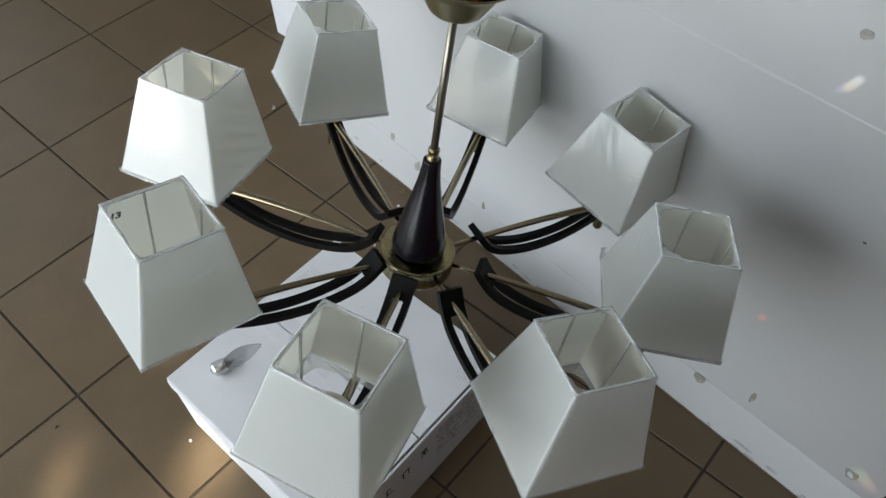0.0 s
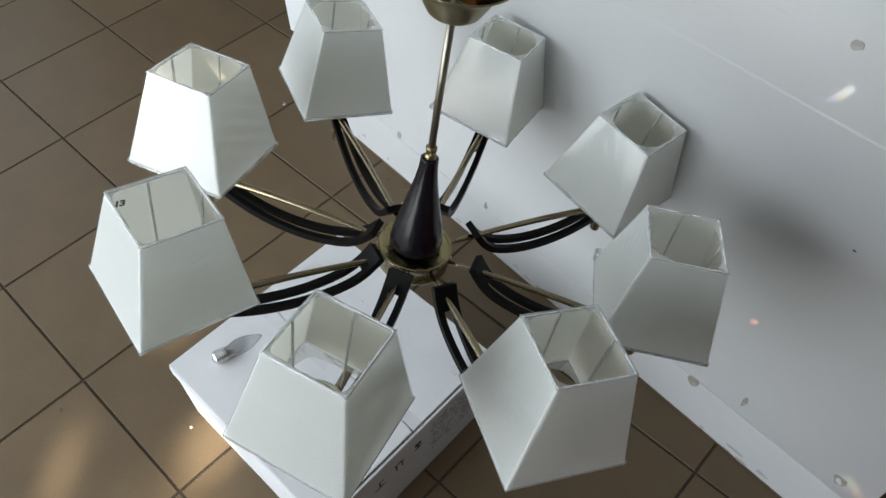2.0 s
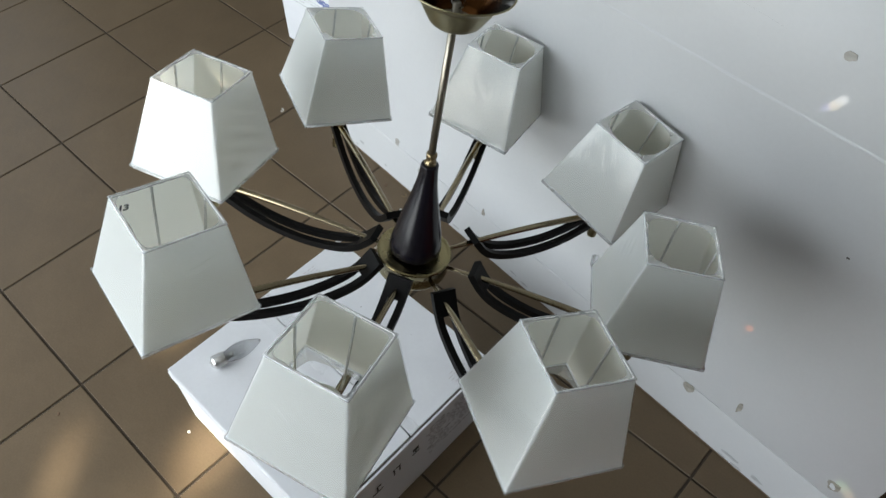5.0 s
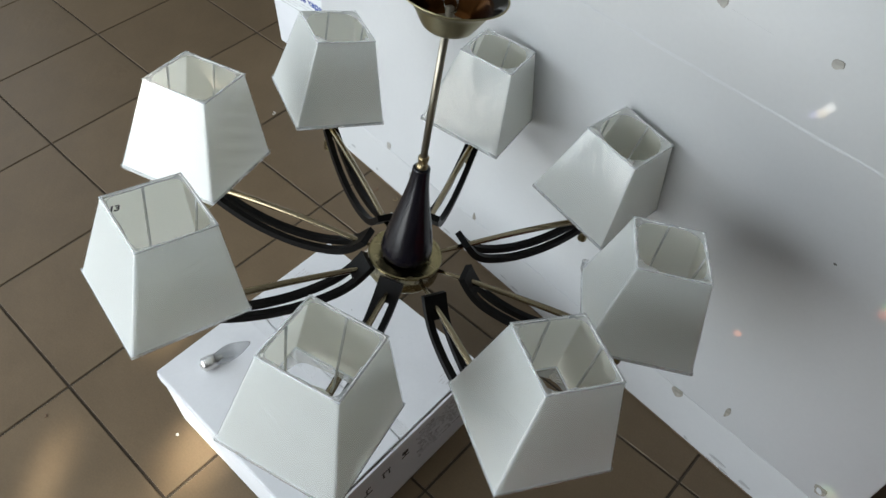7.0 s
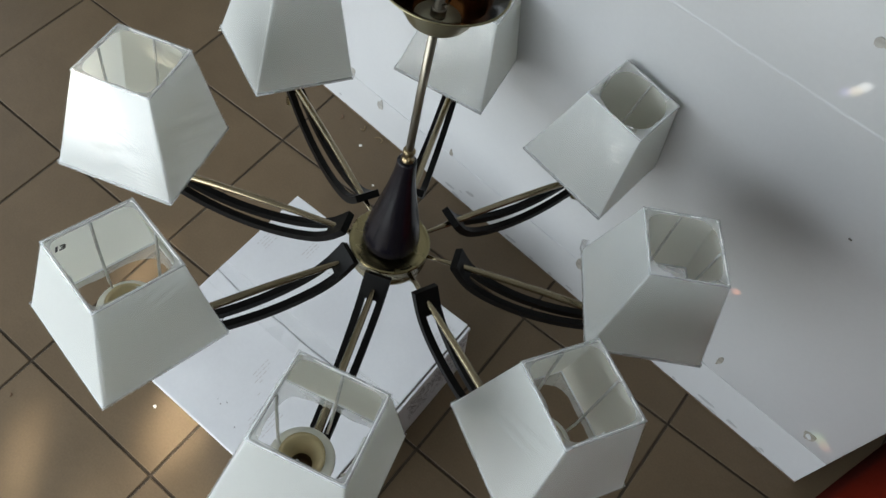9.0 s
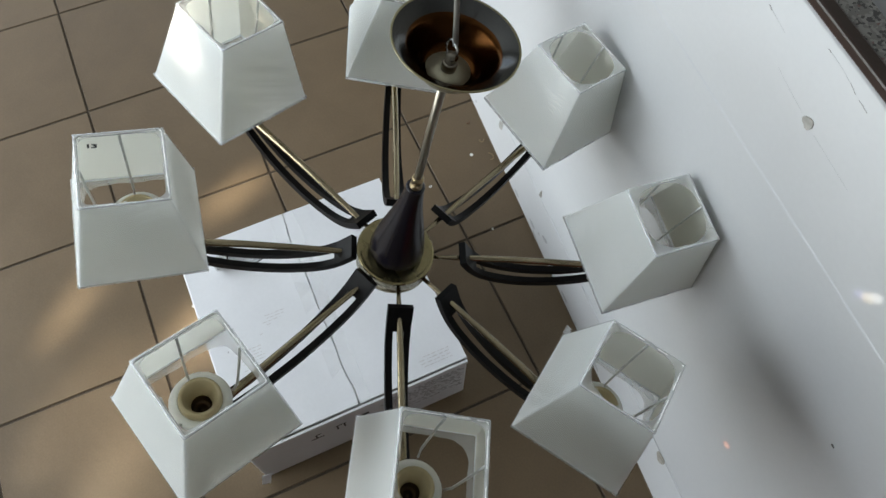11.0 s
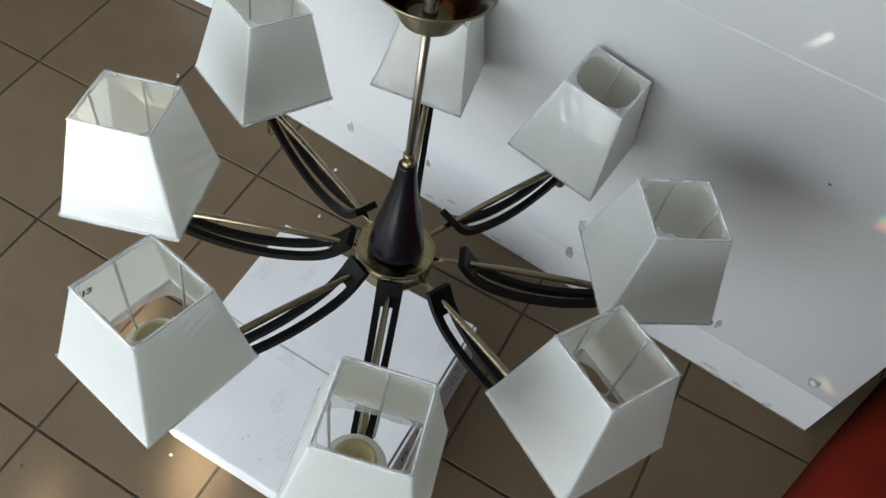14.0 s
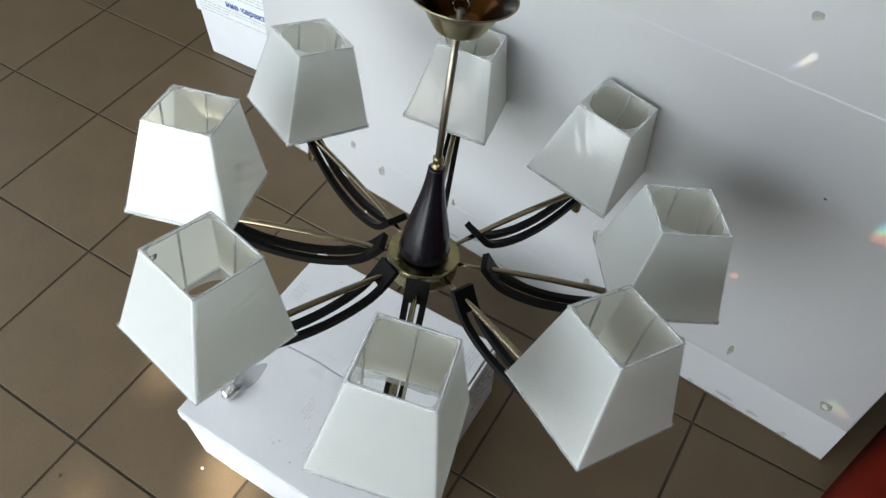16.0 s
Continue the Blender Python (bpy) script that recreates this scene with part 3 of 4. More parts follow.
# ---- the red cloth ----
def cloth_heap_bm(long, wide, high, seed):
    """A heap of cloth with a squarish outline: steep sides, and folds that run up from its edge."""
    bm_ = bmesh.new()
    steps, rings = 220, []
    for k in range(1, 31):
        r = (k / 30) ** 0.8
        ring_ = []
        for j in range(steps):
            a_ = 2 * math.pi * j / steps
            c_, s_ = math.cos(a_), math.sin(a_)
            out = r / (c_ ** 4 + s_ ** 4) ** 0.25
            x_, y_ = out * c_ * wide, out * s_ * long
            along = x_ if abs(c_) > abs(s_) else y_
            wave = math.sin(along * 34 + 5 * noise.noise((x_ * 2, y_ * 2, seed))) + 0.5 * math.sin(along * 97 + seed)
            rise = high * (1 - r ** 2.4) ** 0.7
            body = math.sin(math.pi * min(r, 1)) ** 0.7
            z_ = 0.004 + rise + body * (0.026 * wave + 0.05 * noise.noise((x_ * 5, y_ * 5, seed + 3)))
            grow = 1 + 0.012 * noise.noise((x_ * 3, y_ * 3, seed)) * r ** 3
            ring_.append(bm_.verts.new((x_ * grow, y_ * grow, max(z_, 0.004))))
        rings.append(ring_)
    top_ = bm_.verts.new((0, 0, high))
    for j in range(steps):
        bm_.faces.new((top_, rings[0][j], rings[0][(j + 1) % steps]))
    join_rings(bm_, rings)
    bm_.faces.new(rings[-1])
    return bm_


red = tagged(mesh_ob("red_cloth", cloth_heap_bm(0.58, 0.45, 0.34, 4.0), M_RED, True), "crumpled red cloth with soft folds on the floor", "cloth")
red.matrix_world = Matrix.Translation((-1.712, -0.63, 0)) @ Matrix.Rotation(radians(-19), 4, "Z")

# ---- the carton under the chandelier ----
B_X0, B_X1, B_Y0, B_Y1, B_H = -0.625, -0.223, -0.512, -0.115, 0.182
carton = tagged(new("carton"), "white cardboard shipping carton with taped flaps and printed signs", "box")
carton.location = ((B_X0 + B_X1) / 2, (B_Y0 + B_Y1) / 2, 0)
hx, hy = (B_X1 - B_X0) / 2, (B_Y1 - B_Y0) / 2
part("body", box_bm(-hx, hx, -hy, hy, 0.001, B_H - 0.004, bevel=0.004), M_CARD, carton)
SEAM = -0.313 - (B_Y0 + B_Y1) / 2
for y0, y1, lift in ((-hy - 0.001, SEAM - 0.0009, 0.0), (SEAM + 0.0009, hy + 0.001, 0.0006)):
    flap = box_bm(-hx + 0.006, hx + 0.001, y0, y1, B_H - 0.0035, B_H, bevel=0.001)
    bmesh.ops.subdivide_edges(flap, edges=[e_ for e_ in flap.edges if abs(e_.verts[0].co.x - e_.verts[1].co.x) > 0.2], cuts=30)
    for v in flap.verts:
        near = abs(v.co.y - SEAM) < 0.02
        v.co.z += lift + (0.0008 * noise.noise((v.co.x * 9, y0 * 30, 1)) + 0.0005 if near else 0)
        v.co.y += 0.0075 * noise.noise((v.co.x * 13, 2.0, 0.3)) + 0.0012 * noise.noise((v.co.x * 45, y0 * 9, 0.3)) if near else 0
    part("flap", flap, M_CARD, carton)
part("side_lip", box_bm(-hx - 0.0012, -hx + 0.0032, -hy, hy - 0.004, B_H - 0.012, B_H - 0.0022, bevel=0.0009), M_CARD, carton)
part("side_lip", box_bm(-hx + 0.002, hx, hy - 0.0005, hy + 0.0028, B_H - 0.030, B_H - 0.0045, bevel=0.001), M_CARD, carton)
tape = part("tape", box_bm(-hx - 0.0015, hx + 0.0015, SEAM - 0.024, SEAM + 0.024, B_H + 0.0009, B_H + 0.0011), M_TAPE, carton, "clear packing tape")
tape.visible_shadow = False
# Dark strip laid under the flap's edge: the gap's shade put into colour.
part("gap_shade", box_bm(-hx + 0.0034, -hx + 0.012, -hy + 0.002, hy - 0.002, B_H - 0.0048, B_H - 0.0036), M_SPECK_GAP, carton)
rnd = random.Random(21)
for x, y, r_ in ((0.024, 0.158, 0.0012), (0.018, 0.150, 0.0010), (0.033, 0.155, 0.0008), (-0.02, 0.17, 0.0011), (-0.11, -0.02, 0.0008), (0.05, -0.12, 0.0010), (0.12, -0.16, 0.0009), (-0.06, -0.14, 0.0007)):
    ob = part("ink_dot", blob_bm(r_, r_ * 0.8, rnd.randint(0, 99), 0.0002, 9), M_SCUFF if r_ < 0.0009 else M_INKMID, carton)
    ob.matrix_local = Matrix.Translation((x, y, B_H + 0.0013)) @ Matrix.Rotation(math.pi / 2, 4, "X")
side = Matrix.Translation((-hx - 0.0004, 0, 0)) @ Matrix.Rotation(-math.pi / 2, 4, "Z") @ Matrix.Rotation(math.pi / 2, 4, "X")


def printed(name, bm_, x, z):
    ob = part(name, bm_, M_INK, carton)
    ob.matrix_local = side @ Matrix.Translation((x, z, 0))
    return ob


def sign_bars(rects):
    bm_ = bmesh.new()
    for x0, x1, y0, y1 in rects:
        add_box(bm_, x0, x1, y0, y1, 0, 0.0003)
    return bm_


printed("printed_sign", sign_bars(((-0.012, 0.012, 0, 0.003), (-0.0015, 0.0015, 0.003, 0.02), (0, 0.009, 0.018, 0.021))), -0.085, 0.112)
printed("printed_sign", sign_bars(((-0.008, -0.005, 0, 0.018), (0.005, 0.008, 0, 0.018), (-0.01, 0.01, 0.018, 0.021))), -0.040, 0.114)
printed("printed_sign", sign_bars(((-0.009, 0.009, 0, 0.003), (-0.002, 0.002, 0.003, 0.01), (-0.007, 0.007, 0.01, 0.02))), 0.005, 0.119)
rnd = random.Random(9)
for r_ in range(13):
    x = 0.03 + 0.012 * rnd.random()
    while x < 0.182:
        w = rnd.uniform(0.003, 0.014)
        ob = part("print_line", sign_bars(((0, w, 0, rnd.uniform(0.0014, 0.003)),)), M_INKMID, carton)
        ob.matrix_local = side @ Matrix.Translation((x, 0.062 + r_ * 0.0078, 0))
        x += w + rnd.uniform(0.002, 0.006)
        if rnd.random() < 0.10:
            x += rnd.uniform(0.01, 0.04)
for x0, y0, rows, wide in ((0.018, 0.058, 5, 0.035), (-0.012, 0.072, 4, 0.035), (-0.030, 0.105, 7, 0.045), (0.185, -0.125, 4, 0.04), (-0.160, 0.065, 4, 0.045), (-0.165, -0.180, 4, 0.05), (0.11, -0.15, 3, 0.03)):
    for k in range(rows):
        y = y0 + rnd.uniform(0, 0.004)
        while y < y0 + wide:
            w = rnd.uniform(0.003, 0.010)
            x = x0 - 0.0058 * k
            part("print_line", box_bm(x, x + 0.0014, y, y + w, B_H + 0.0007, B_H + 0.0009), M_FAINT, carton)
            y += w + rnd.uniform(0.0015, 0.004)

bm = bmesh.new()
vs = [bm.verts.new(q) for q in ((-hx - 0.0006, hy - 0.012, 0.022), (-hx - 0.0006, hy + 0.004, 0.030), (-hx - 0.010, hy + 0.010, 0.012), (-hx - 0.012, hy - 0.004, 0.004))]
ws = [bm.verts.new((v.co.x - 0.0008, v.co.y, v.co.z + 0.0006)) for v in vs]
bm.faces.new(vs)
bm.faces.new(ws[::-1])
for k in range(4):
    bm.faces.new((vs[k], vs[(k + 1) % 4], ws[(k + 1) % 4], ws[k]))
part("torn_corner", bm, M_CARD, carton, "torn corner of the cardboard")

# ---- the bulb that lies on the carton ----
bulb = tagged(new("light_bulb"), "clear glass candle bulb with steel screw cap, lying on the carton", "light bulb")
p0, p1 = Vector((-0.2795, -0.1685, B_H + 0.0148)), Vector((-0.3020, -0.2571, B_H + 0.0152))
bulb.matrix_world = Matrix.Translation(p0) @ (p1 - p0).to_track_quat("Z", "Y").to_matrix().to_4x4()
bm = bmesh.new()
prof = [(0.0, 0.0), (0.004, 0.0), (0.006, 0.002), (0.0085, 0.0035), (0.0125, 0.006)]
for k in range(5):
    z = 0.007 + k * 0.0034
    prof += [(0.0126, z), (0.0138, z + 0.0008), (0.0126, z + 0.0017), (0.0108, z + 0.0026)]
prof += [(0.0128, 0.0255), (0.0122, 0.027)]
add_lathe(bm, prof, 28)
part("screw_cap", bm, M_STEEL, bulb, "steel screw cap", True)
bm = bmesh.new()
add_lathe(bm, [(0.0100, 0.0265), (0.0102, 0.031), (0.0122, 0.038), (0.0142, 0.046), (0.0146, 0.054), (0.0136, 0.063), (0.0108, 0.073), (0.0072, 0.082), (0.0040, 0.089), (0.0018, 0.0925), (0, 0.0935), (0, 0.0926), (0.0014, 0.0918), (0.0033, 0.0885), (0.0064, 0.0815), (0.0100, 0.0728), (0.0128, 0.0628), (0.0138, 0.054), (0.0134, 0.0462), (0.0115, 0.0385), (0.0095, 0.0312), (0.0092, 0.0265), (0.0100, 0.0265)], 28)
glass = part("glass", bm, M_GLASS, bulb, "clear candle-shaped glass", True)
glass.visible_shadow = False
bm = bmesh.new()
add_tube(bm, [(0.002, 0, 0.027), (0.0035, 0, 0.045), (0.006, 0, 0.06)], 0.0006, 6)
add_tube(bm, [(-0.002, 0, 0.027), (-0.0035, 0, 0.045), (-0.006, 0, 0.06)], 0.0006, 6)
add_tube(bm, [(-0.006, 0, 0.06), (-0.002, 0.004, 0.063), (0.002, 0.004, 0.063), (0.006, 0, 0.06)], 0.0003, 5)
add_lathe(bm, [(0.0, 0.043), (0.003, 0.04), (0.0045, 0.027)], 12)
part("filament", bm, M_WIRE, bulb)

# ---- the chandelier: eight arms, hung a little askew ----
TURN = Matrix(((0.999532, -0.006027, -0.029998), (0.0, 0.980406, -0.196989), (0.030598, 0.196897, 0.979947)))
AXIS = (-0.5101, -0.3328)
HANG = TURN.to_4x4() @ Matrix.Translation((AXIS[0], AXIS[1], 0))
chandelier = tagged(new("chandelier"), "eight-armed brass and black chandelier with wrapped white square shades", "chandelier")
chandelier.matrix_world = HANG

MID = (0.001, 0.005)
bm = bmesh.new()
add_lathe(bm, [(0.0, 0.5405), (0.047, 0.5405), (0.0506, 0.5418), (0.0524, 0.5448), (0.0529, 0.550), (0.0530, 0.5702), (0.0536, 0.5708), (0.0543, 0.5722), (0.0542, 0.5742), (0.0532, 0.5755), (0.0512, 0.5758), (0.0490, 0.5750), (0.0470, 0.5748), (0.0, 0.5752)], 56, MID)
hub = part("hub", bm, M_BRASS, chandelier, "turned antique brass hub", True)
bm = bmesh.new()
prof = [(0.0, 0.5748), (0.0310, 0.5748), (0.0338, 0.5765), (0.0358, 0.5795), (0.0371, 0.5835), (0.0376, 0.5865)]
for k in range(1, 17):
    t = k / 16
    prof.append((0.0119 + (0.0376 - 0.0119) * ((1 - t) ** 1.3 * 0.55 + 0.45 * (0.5 + 0.5 * math.cos(math.pi * t))), 0.5865 + 0.1445 * t))
prof += [(0.0119, 0.7322), (0.0106, 0.7335), (0.0, 0.7335)]
add_lathe(bm, prof, 48, MID)
part("cone", bm, M_CONE, chandelier, "glossy black turned cone", True)
bm = bmesh.new()
add_lathe(bm, [(0.0, 0.7330), (0.0078, 0.7330), (0.0082, 0.7350), (0.0076, 0.7375), (0.0066, 0.7385), (0.0066, 0.7445), (0.0074, 0.7455), (0.0074, 0.7500), (0.0060, 0.7520), (0.0, 0.7520)], 24, MID)
collar = part("collar", bm, M_GOLD, chandelier, "polished brass collar", True)
bm = bmesh.new()
add_lathe(bm, [(0.0, 0.0), (0.0032, 0.0), (0.0034, 0.0006), (0.0034, 0.0035), (0.0026, 0.0042), (0.0, 0.0042)], 12)
ob = part("screw", bm, M_GOLD, collar, "", True)
ob.matrix_local = Matrix.Translation((MID[0] - 0.005, MID[1] + 0.0042, 0.742)) @ Vector((-0.78, 0.62, 0)).to_track_quat("Z", "Y").to_matrix().to_4x4()
bm = bmesh.new()
TOP = Vector((-0.002, 0.012, 0.924))
add_tube(bm, [(MID[0], MID[1], 0.745), (0.0, 0.009, 0.84), (-0.002, 0.013, 0.962)], 0.0048, 16)
part("rod", bm, M_ROD, chandelier, "", True)
bm = bmesh.new()
CUP = [(0.020, 0.936), (0.0255, 0.9372), (0.0298, 0.9405), (0.0330, 0.9455), (0.0440, 0.9640), (0.0468, 0.9682), (0.0482, 0.9690), (0.0545, 0.9735), (0.0600, 0.9770), (0.0620, 0.9785)]
add_lathe(bm, [(0.006, 0.936)] + CUP + [(0.0622, 0.9800), (0.0603, 0.9795)], 56, (TOP.x, TOP.y))
canopy = part("canopy", bm, M_CUP, chandelier, "brass ceiling cup, slipped down the rod", True)
bm = bmesh.new()
add_lathe(bm, [(r - 0.0017, z + 0.0014) for r, z in reversed(CUP[:7])] + [(0.006, 0.9382)], 56, (TOP.x, TOP.y))
part("lining", bm, M_BRASSDARK, canopy, "dark orange-brown inside of the cup", True)
bm = bmesh.new()
add_lathe(bm, [(0.0602, 0.9794)] + [(r - 0.0017, z + 0.0014) for r, z in reversed(CUP[6:-1])], 56, (TOP.x, TOP.y))
part("flange", bm, M_FLANGE, canopy, "shiny dark inner rim of the cup", True)
bm = bmesh.new()
add_lathe(bm, [(0.006, 0.9405), (0.022, 0.9405), (0.0225, 0.942), (0.006, 0.9425)], 32, (TOP.x, TOP.y))
part("washer", bm, M_WASHER, canopy, "bright metal washer", True)
bm = bmesh.new()
add_lathe(bm, [(0.0052, 0.942), (0.0075, 0.943), (0.0078, 0.950), (0.0066, 0.952), (0.0045, 0.951), (0.0043, 0.944)], 18, (TOP.x, TOP.y))
part("nipple", bm, M_ROD, canopy, "", True)
bm = bmesh.new()
ring = [(TOP.x + 0.0105 * math.cos(a_), TOP.y + 0.002, 0.967 + 0.0105 * math.sin(a_)) for a_ in [2 * math.pi * k / 20 for k in range(21)]]
add_tube(bm, ring, 0.0014, 8)
part("hanging_loop", bm, M_STEEL, chandelier, "", True)
bm = bmesh.new()
down = TURN.inverted() @ Vector((0, 0, 1))
p = Vector((TOP.x, TOP.y, 0.974))
add_tube(bm, [p + down * s for s in (0, 0.3, 0.9, 1.3, 1.78)], 0.0028, 8)
part("cable", bm, M_CABLE, chandelier, "", True)

ARM0 = radians(-22.2)
RHO, Z_TOP, S_TOP, S_BOT, S_H = 0.3344, 0.744, 0.0937, 0.1487, 0.1389
SHADES = (          # place and turn of each shade on the chandelier
    (0.3140, -0.1295, 0.7474, -1.0, -2.8, 66.4),
    (0.3052, 0.1359, 0.7512, -0.4, -1.3, 110.2),
    (0.1144, 0.3152, 0.7429, -3.4, 0.3, 80.4),
    (-0.1434, 0.3036, 0.7454, -1.6, 0.4, 105.8),
    (-0.3108, 0.1161, 0.7429, -0.2, -2.8, 60.8),
    (-0.3072, -0.1227, 0.7442, -1.2, 0.2, 33.6),
    (-0.1428, -0.2922, 0.7443, -8.1, 3.9, 85.1),
    (0.1262, -0.3110, 0.7440, -3.4, 1.0, 102.6),
)
HOLE = (2.9, 6.0, 9.0, 9.0, 7.0, 4.0, 2.6, 2.9)        # how square the hole in the wrap is over each shade: 2 is round
SLIP = (0.012, 0.0, -0.001, 0.0, 0.023, 0.024, 0.026, 0.024)     # how far each bow sits out from the hub

BOW = smooth_line([(0.064, 0.5755, 0), (0.073, 0.5640, 0), (0.086, 0.5500, 0), (0.107, 0.5362, 0), (0.140, 0.5258, 0), (0.180, 0.5205, 0), (0.225, 0.5222, 0), (0.265, 0.5302, 0), (0.300, 0.5430, 0), (0.338, 0.560, 0)], 5)
BOW_LINE = [(v.x, v.y) for v in BOW]


def half_width(r):
    return 0.0175 - 0.0055 * min(max((r - 0.07) / 0.27, 0), 1)


def arm_tube_bm():
    bm_ = bmesh.new()
    pts = [(r, 0, 0.5585 + 0.006 * math.sin(math.pi * (r - 0.045) / 0.30)) for r in [0.045 + 0.30 * k / 14 for k in range(15)]]
    return add_tube(bm_, pts, [0.0030 if q[0] < 0.07 else 0.0040 + 0.0016 * (q[0] - 0.07) / 0.275 for q in pts], 12)


def bow_bm(slip):
    bm_ = bmesh.new()
    BOW = [(r + slip * max(0, 1 - (r - 0.064) / 0.25), z) for r, z in BOW_LINE]
    n_ = len(BOW)
    i0 = next(i for i in range(n_) if BOW[i][0] > 0.084 + slip)
    i1 = next(i for i in range(n_) if BOW[i][0] > 0.318)
    hw = lambda i: half_width(BOW[i][0])
    add_strip(bm_, BOW[:i0 + 1], lambda i: -hw(i), lambda i: hw(i), 0.010)
    mid = BOW[i0:i1 + 1]
    add_strip(bm_, mid, lambda i: hw(i + i0) - 0.0093, lambda i: hw(i + i0), 0.0105)
    add_strip(bm_, mid, lambda i: -hw(i + i0), lambda i: 0.0093 - hw(i + i0), 0.0105)
    add_strip(bm_, BOW[i1:], lambda i: -hw(i + i1), lambda i: hw(i + i1), 0.010)
    return bm_


def holder_bm():
    bm_ = bmesh.new()
    return add_lathe(bm_, [(0.0, 0.512), (0.0072, 0.512), (0.0078, 0.514), (0.0078, 0.545), (0.016, 0.566), (0.020, 0.572), (0.020, 0.576), (0.0, 0.576)], 22, (RHO, 0))


def socket_bm():
    bm_ = bmesh.new()
    return add_lathe(bm_, [(0.0, 0.576), (0.021, 0.576), (0.022, 0.580), (0.022, 0.612), (0.0245, 0.616), (0.0245, 0.622), (0.0235, 0.628), (0.0235, 0.634), (0.0215, 0.636),
                           (0.0185, 0.635), (0.0180, 0.628), (0.0150, 0.627), (0.0145, 0.613), (0.0122, 0.612), (0.0120, 0.590), (0.0, 0.589)], 28, (RHO, 0))


def contact_bm():
    bm_ = bmesh.new()
    return add_lathe(bm_, [(0.0, 0.5935), (0.004, 0.594), (0.0045, 0.592), (0.0112, 0.5915), (0.0116, 0.606), (0.0110, 0.606), (0.0108, 0.5905), (0.0, 0.5900)], 20, (RHO, 0))


def collar_ring_bm():
    bm_ = bmesh.new()
    return add_lathe(bm_, [(0.0240, 0.617), (0.033, 0.6175), (0.0345, 0.620), (0.0335, 0.6235), (0.0250, 0.6255), (0.0240, 0.6245), (0.0240, 0.617)], 32, (RHO, 0))


def square_ring(bm_, half, z, r=0.0018, n_=2):
    """Corner-rounded square loop of vertices."""
    vs = []
    for k in range(4):
        cx, cy = [(1, 1), (-1, 1), (-1, -1), (1, -1)][k]
        for j in range(n_ + 1):
            a_ = k * math.pi / 2 + j * math.pi / 2 / n_
            vs.append(bm_.verts.new((cx * (half - r) + r * math.cos(a_), cy * (half - r) + r * math.sin(a_), z)))
    return vs


def half_at(z):
    return (S_TOP + (S_BOT - S_TOP) * (-z) / S_H) / 2


def shade_bm():
    """Four-sided shell, wall 1.2 mm, slightly slack sides."""
    bm_ = bmesh.new()
    zs = [-S_H * k / 8 for k in range(9)]
    outer = [square_ring(bm_, half_at(z), z) for z in zs]
    inner = [square_ring(bm_, half_at(z) - 0.0014, z, 0.0014) for z in reversed(zs)]
    join_rings(bm_, outer + inner, True)
    return bm_


def trim_bm(z, h):
    bm_ = bmesh.new()
    rings = [square_ring(bm_, half_at(z) + 0.0002, z + 0.0004), square_ring(bm_, half_at(z - h) + 0.0002, z - h),
             square_ring(bm_, half_at(z - h) - 0.0024, z - h, 0.0014), square_ring(bm_, half_at(z) - 0.0024, z + 0.0004, 0.0014)]
    join_rings(bm_, rings, True)
    return bm_


def rolled_rim_bm():
    """The cloth rolled over the wire at the upper rim, with rounded corners."""
    bm_ = bmesh.new()
    rings = []
    for k in range(8):
        a_ = 2 * math.pi * k / 8
        rings.append(square_ring(bm_, half_at(0) - 0.0010 + 0.0013 * math.cos(a_), -0.0008 + 0.0014 * math.sin(a_), 0.0045 + 0.0012 * math.cos(a_), 4))
    join_rings(bm_, rings, True)
    return bm_


CREASES = {     # shade: side, place along it, height, spread along, spread up, spacing, depth, slant
    1: ((0, 0.55, -0.115, 0.35, 0.016, 0.0055, 0.00016, 0.10), (1, 0.10, -0.090, 0.7, 0.045, 0.024, 0.0020, 0.55), (0, -0.1, -0.05, 0.5, 0.03, 0.012, 0.00012, 0.2)),
    2: ((0, 0.3, -0.10, 0.5, 0.03, 0.007, 0.00012, 0.15), (1, 0.3, -0.03, 0.4, 0.02, 0.014, 0.0002, -0.3)),
    3: ((0, -0.2, -0.07, 0.5, 0.03, 0.016, 0.0003, 0.8), (1, 0.3, -0.10, 0.5, 0.03, 0.012, 0.0002, 0.4)),
    4: ((1, -0.3, -0.11, 0.5, 0.02, 0.015, 0.00025, 0.4), (0, 0.0, -0.04, 0.6, 0.03, 0.018, 0.0002, -0.5)),
    5: ((0, -0.4, -0.07, 0.5, 0.04, 0.024, 0.0006, 1.4),),
    6: ((0, 0.60, -0.048, 0.36, 0.028, 0.0072, 0.0014, -0.6), (0, -0.35, -0.05, 0.4, 0.05, 0.034, 0.0004, 1.6), (0, 0.1, -0.085, 0.3, 0.012, 0.010, 0.0003, -0.6)),
    7: ((0, 0.60, -0.055, 0.20, 0.034, 0.0072, 0.0010, -0.5), (0, -0.3, -0.09, 0.4, 0.04, 0.028, 0.0003, 1.2)),
}


